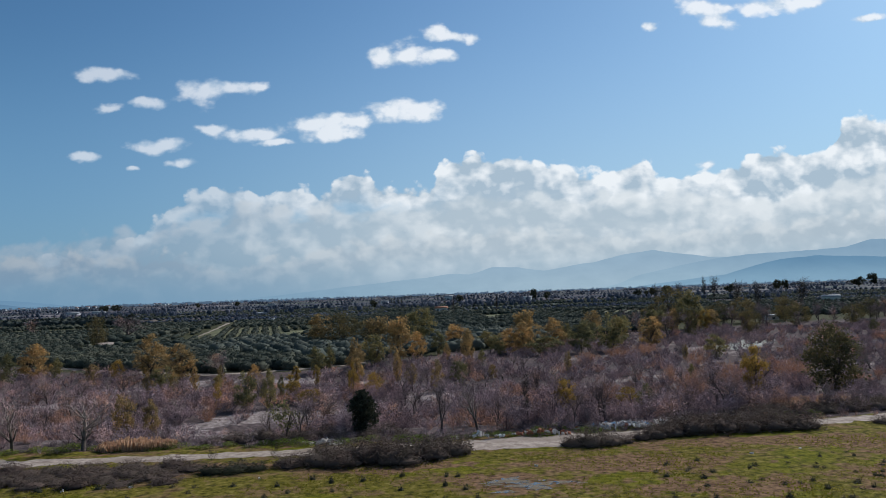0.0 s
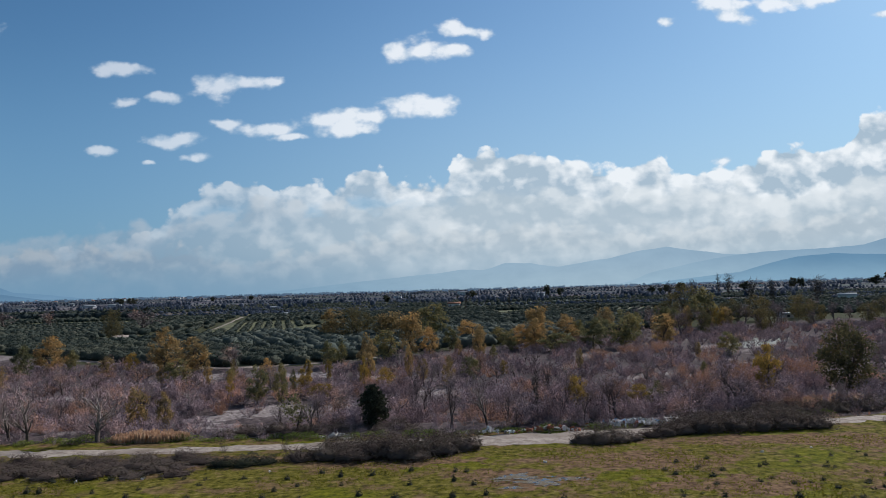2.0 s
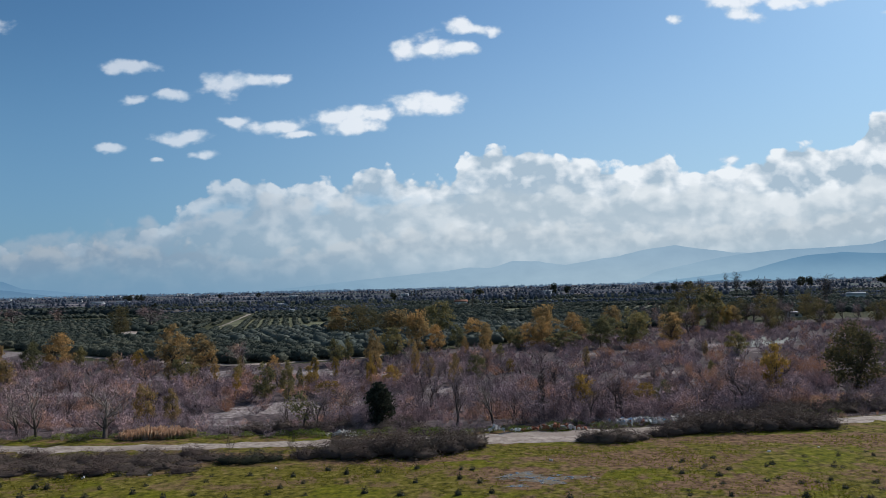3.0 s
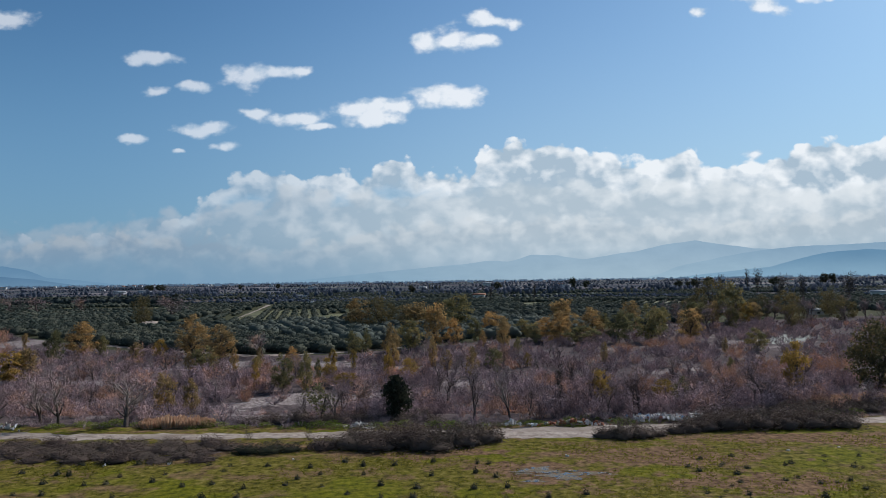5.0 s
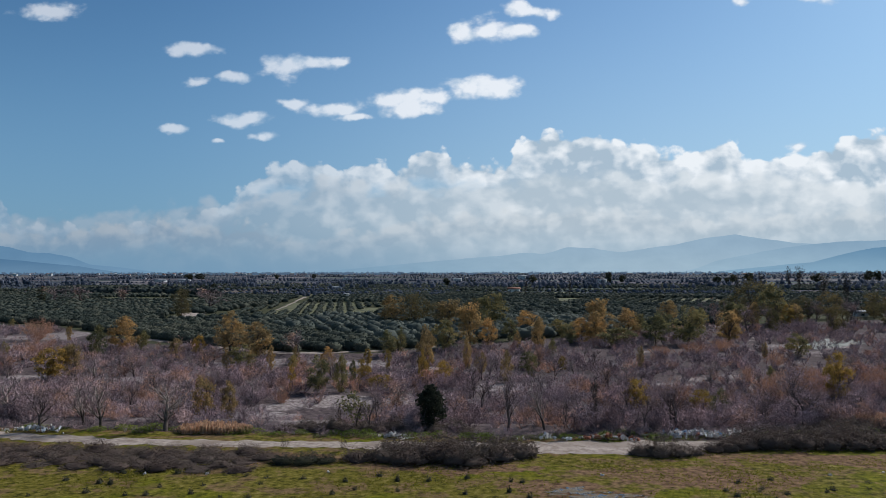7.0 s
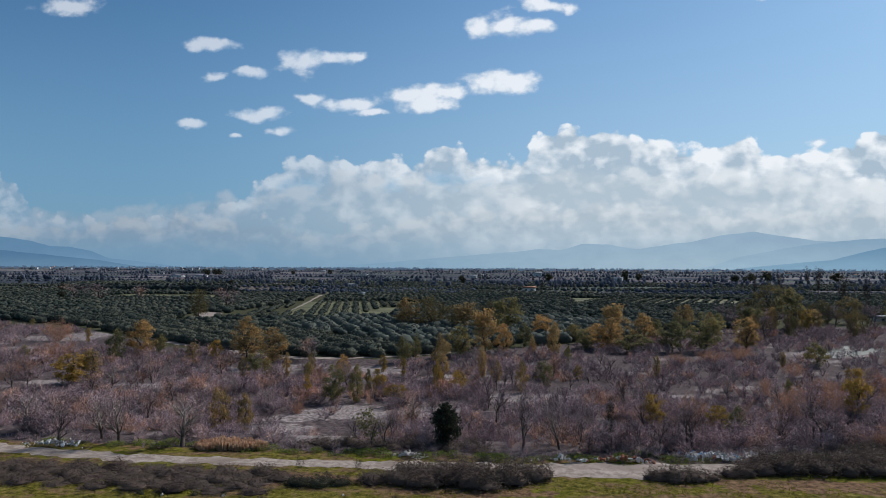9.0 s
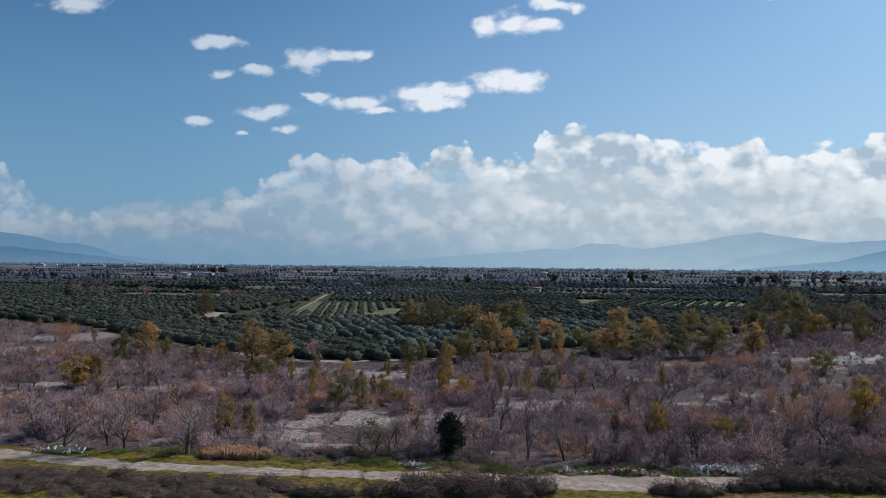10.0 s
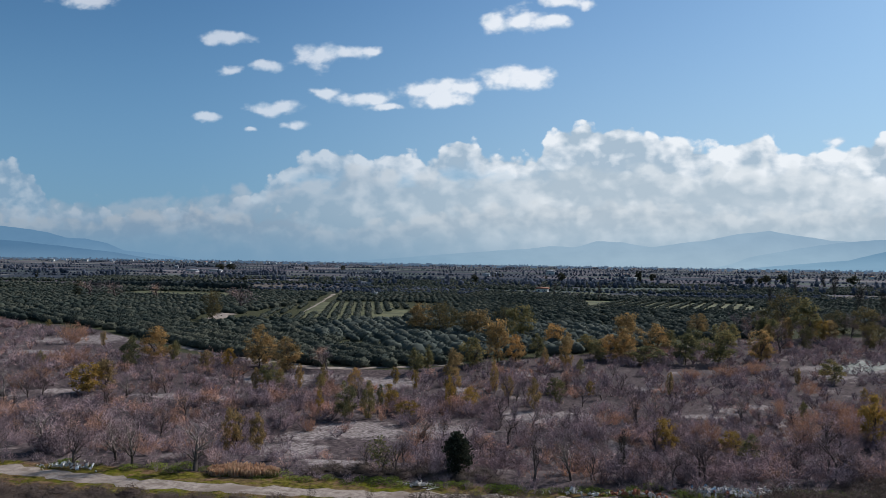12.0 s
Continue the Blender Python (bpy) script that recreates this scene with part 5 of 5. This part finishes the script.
place(brambles, "bramble_bush", ("branchwork", "foliage"), [(x, 53.9 + (k * 3 % 5) * 1.25, 0.6 + 0.45 * ((k * 5) % 4) / 3, 2.8) for k, x in enumerate(np.arange(-48, -19, 0.62))],
      "low dull brown bramble mound beside the track", "bush", "bramble bushes", 1, 1)
place(brambles, "bramble_bush", ("branchwork", "foliage"), [(x, 71.9 + (x - 32) * 0.2 + (k % 3) * 0.9, 1.2 + 0.4 * ((k * 5) % 4) / 3, 3.2) for k, x in enumerate(np.arange(27, 50, 0.95))],
      "dense brown bramble bush beside the dirt track", "bush", "bramble bushes", 1, 1)
place(brambles, "bramble_bush", ("branchwork", "foliage"), [(x, 68.2 + (k % 2) * 1.2, 0.8 + 0.5 * ((k * 5) % 4) / 3, 2.6) for k, x in enumerate(np.arange(-21, -3, 1.4))],
      "dense brown bramble bush beside the dirt track", "bush", "bramble bushes", 1, 1)
place(brambles, "bramble_bush", ("branchwork", "foliage"), ((37.5, 66.4, 0.9, 2.2), (39.2, 66.8, 1.0, 2.4), (41.0, 67.2, 0.8, 2.2)), "low dull brown bramble mound beside the track", "bush", "bramble bushes", 1, 1)
place([bramble_shape(M_dark)], "evergreen_bush", ("branchwork", "foliage"), ((-17.6, 56.4, 1.0, 2.6), (-15.8, 56.5, 1.2, 3.0), (-14.4, 56.8, 0.9, 2.2)), "low dark green bush at the meadow edge", "bush", "", 1, 1)
weeds = [bramble_shape(M_weed, 500, 0.2, False) for _ in range(2)]
place(weeds, "weed_patch", ("branchwork", "foliage"), [(-46 + 1.35 * k + rng.normal(), 65.6 + max(0, -32 + 1.35 * k - 14) * 0.13 + abs(rng.normal()) * 0.9, rng.uniform(0.3, 0.75), rng.uniform(1.3, 3.0)) for k in range(60)], "bright green weeds beside the track", "weeds", "weeds", 1, 1)
place([(m1,) for m1, m2 in brambles], "thorn_shrub", ("branchwork",), ((-14.0, 60.9, 1.6, 1.2), (-18.9, 61.0, 1.3, 1.0)), "small dark leafless shrub at the track edge", "shrub", "", 1, 1)

# saplings on the meadow
sap = [bramble_shape(M_dark, 120, 0.30) for _ in range(3)]
spots = [(-31 + 2.3 * i + rng.normal() * 0.5, 39.5 + 2.6 * j + rng.normal() * 0.5) for j in range(6) for i in range(17) if rng.random() < 0.86]
place(sap, "sapling", ("branchwork", "foliage"), [(x, y, rng.uniform(0.4, 0.7), rng.uniform(0.42, 0.65)) for x, y in spots if not (2 < x < 8 and 46 < y < 53)], "small dark sapling in the meadow grass", "sapling", "saplings", 1, 1)
spots = [(rng.uniform(13, 34), rng.uniform(43, 56)) for k in range(70)]
place(sap, "grass_tussock", ("branchwork", "foliage"), [(x, y, rng.uniform(0.25, 0.5), rng.uniform(0.35, 0.7)) for x, y in spots], "dark tussock in the meadow grass", "tussock", "tussocks", 1, 1)


def lump(size, mt):
    bm = bmesh.new()
    bmesh.ops.create_cube(bm, size=0.8)
    bmesh.ops.subdivide_edges(bm, edges=bm.edges[:], cuts=1)
    for v in bm.verts:
        v.co *= rng.uniform(0.55, 1.3)
    me = bpy.data.meshes.new("piece")
    bm.to_mesh(me)
    bm.free()
    me.materials.append(mt)
    return me


pieces = [lump(1, mt) for mt in (M_white, M_white, M_stone, M_stone, M_blue, M_red, M_greyroof)]


def heap(x, y, rx, ry, n, choose, label, name="rubbish_heap"):
    ob = thing(name, x, y, 0, sink=0.0, label=label, category="rubbish")
    for k in range(n):
        px, py = rng.normal() * rx / 2, rng.normal() * ry / 2
        s = rng.uniform(0.13, 0.34) * (1.5 if rng.random() < 0.12 else 1.0)
        c = child("piece", pieces[choose[rng.integers(len(choose))]], ob)
        c.matrix_basis = Matrix.LocRotScale((px, py, terrain(x + px, y + py) - terrain(x, y) + s * 0.18 + max(0, 0.35 - abs(px) / rx * 0.3)), Euler(rng.uniform(0, 3, 3)), (s, s * rng.uniform(0.6, 2.0), s * 0.5))


heap(15.5, 68.2, 4.2, 1.2, 150, (0, 1, 2, 3, 2, 3, 6, 4, 5), "dumped heap of white and blue rubbish beside the track")
heap(19.5, 69.0, 3.5, 1.2, 60, (2, 3, 3, 0), "dumped heap of pale rubble beside the track")
heap(7.6, 66.3, 3.0, 0.7, 60, (5, 5, 2), "dumped heap of red-brown rubble beside the track")
heap(-43.5, 65.2, 2.6, 0.9, 60, (0, 2, 3, 2, 3), "dumped heap of white rubbish beside the track")
heap(-10.4, 65.6, 1.2, 0.6, 26, (2, 3), "small heap of pale rubble beside the track")
heap(2.5, 65.6, 2.5, 0.5, 14, (2, 3, 0), "scattered pale rubble beside the track")
for x, y in ((-26.5, 52.5), (-22, 52.8), (-13.5, 54.0), (6, 55), (22, 56.5), (26, 57.5)):
    ob = new("stone", pieces[2])
    ob.matrix_basis = Matrix.LocRotScale((x, y, terrain(x, y) + 0.04), Euler((0.2, 0.1, x)), (0.3, 0.22, 0.16))
    tagged(ob, "pale stone lying in the meadow grass", "stone", "meadow stones")


# ---- puddle ----
def puddle(name, x, y, rx, ry):
    n = 90
    an = np.arange(n) * 2 * math.pi / n
    r = 0.8 + 0.22 * np.sin(an * 3 + x) + 0.16 * np.sin(an * 5 + 2 * y) + 0.12 * np.sin(an * 11 + y) + rng.normal(size=n) * 0.09
    V = np.concatenate([[[x, y, 0.022]], np.stack([x + np.cos(an) * r * rx, y + np.sin(an) * r * ry, np.full(n, 0.022)], 1)])
    T = np.array([[0, 1 + i, 1 + (i + 1) % n] for i in range(n)])
    tagged(new(name, mesh_np(name, V, T, M_water)), "shallow rain puddle in the meadow grass", "puddle", kind="structure")


puddle("water_puddle", 3.6, 51.0, 1.7, 0.9)
puddle("water_puddle", 5.2, 49.6, 1.5, 1.1)
puddle("water_puddle", 3.2, 48.4, 0.9, 0.35)
puddle("water_puddle", 7.2, 50.3, 0.8, 0.45)
puddle("water_puddle", 2.6, 50.2, 0.7, 0.3)
puddle("water_puddle", 5.9, 50.9, 0.5, 0.22)
puddle("water_puddle", 8.3, 50.0, 0.4, 0.2)


# ---- grass on the meadow: tufts near the track and across the field ----
def meadow_grass():
    n = 70000
    y = 26 + 36 * rng.random(n) ** 0.7
    x = rng.uniform(-0.75, 0.68, n) * y
    keep = np.ones(n, bool)
    for px, py, rx, ry in ((3.6, 51.0, 1.2, 0.8), (4.8, 49.6, 1.1, 1.0), (3.2, 48.4, 1.0, 0.4), (7.2, 50.3, 0.9, 0.5)):
        keep &= ((x - px) / rx) ** 2 + ((y - py) / ry) ** 2 > 1
    keep &= y < np.interp(x, TRACK[:, 0], TRACK[:, 1]) - 2.2
    patch = np.array([noise.noise(Vector((a * 0.35, b * 0.35, 5.0))) for a, b in zip(x, y)])
    keep &= patch > rng.uniform(-0.5, 0.25, n)
    x, y = x[keep], y[keep]
    p = np.stack([x, y, np.full(len(x), -0.03)], 1)
    h = rng.uniform(0.03, 0.10, (len(x), 1))
    d = unit(rng.normal(size=(len(x), 3)) * np.array([1, 1, 0.2]) + np.array([0, 0, 0.8]))
    V, T = twigs(p, p + d * h * 1.4, 0.11, 0.03)
    tagged(new("meadow_grass", mesh_np("meadow_grass", V, T, M_grass)), "short tufted green and straw grass", "grass", kind="stuff")


M_grass = leaf_material("meadow_tufts", ((0.15, (0.080, 0.082, 0.012)), (0.5, (0.14, 0.13, 0.018)), (0.75, (0.21, 0.17, 0.04)), (0.95, (0.30, 0.22, 0.10))), 0.62, 0.5)
meadow_grass()


def board(x, y, turn, w):
    bm = bmesh.new()
    bmesh.ops.create_cube(bm, size=1, matrix=Matrix.LocRotScale((0, 0, 0), None, (w, 0.18, 0.04)))
    bmesh.ops.bevel(bm, geom=bm.edges[:], offset=0.008, segments=1, affect="EDGES")
    me = bpy.data.meshes.new("board")
    bm.to_mesh(me)
    bm.free()
    me.materials.append(M_stone)
    ob = new("board", me)
    ob.matrix_basis = Matrix.LocRotScale((x, y, terrain(x, y) + 0.06), Euler((0.05, 0.04, turn)), None)
    tagged(ob, "weathered pale board lying beside the track", "board", "loose boards")


for x, y, turn, w in ((-9.4, 65.2, 0.9, 1.5), (-9.8, 65.5, 0.6, 1.2), (-10.6, 65.9, 0.2, 1.6), (-12.2, 66.4, -0.3, 1.4)):
    board(x, y, turn, w)
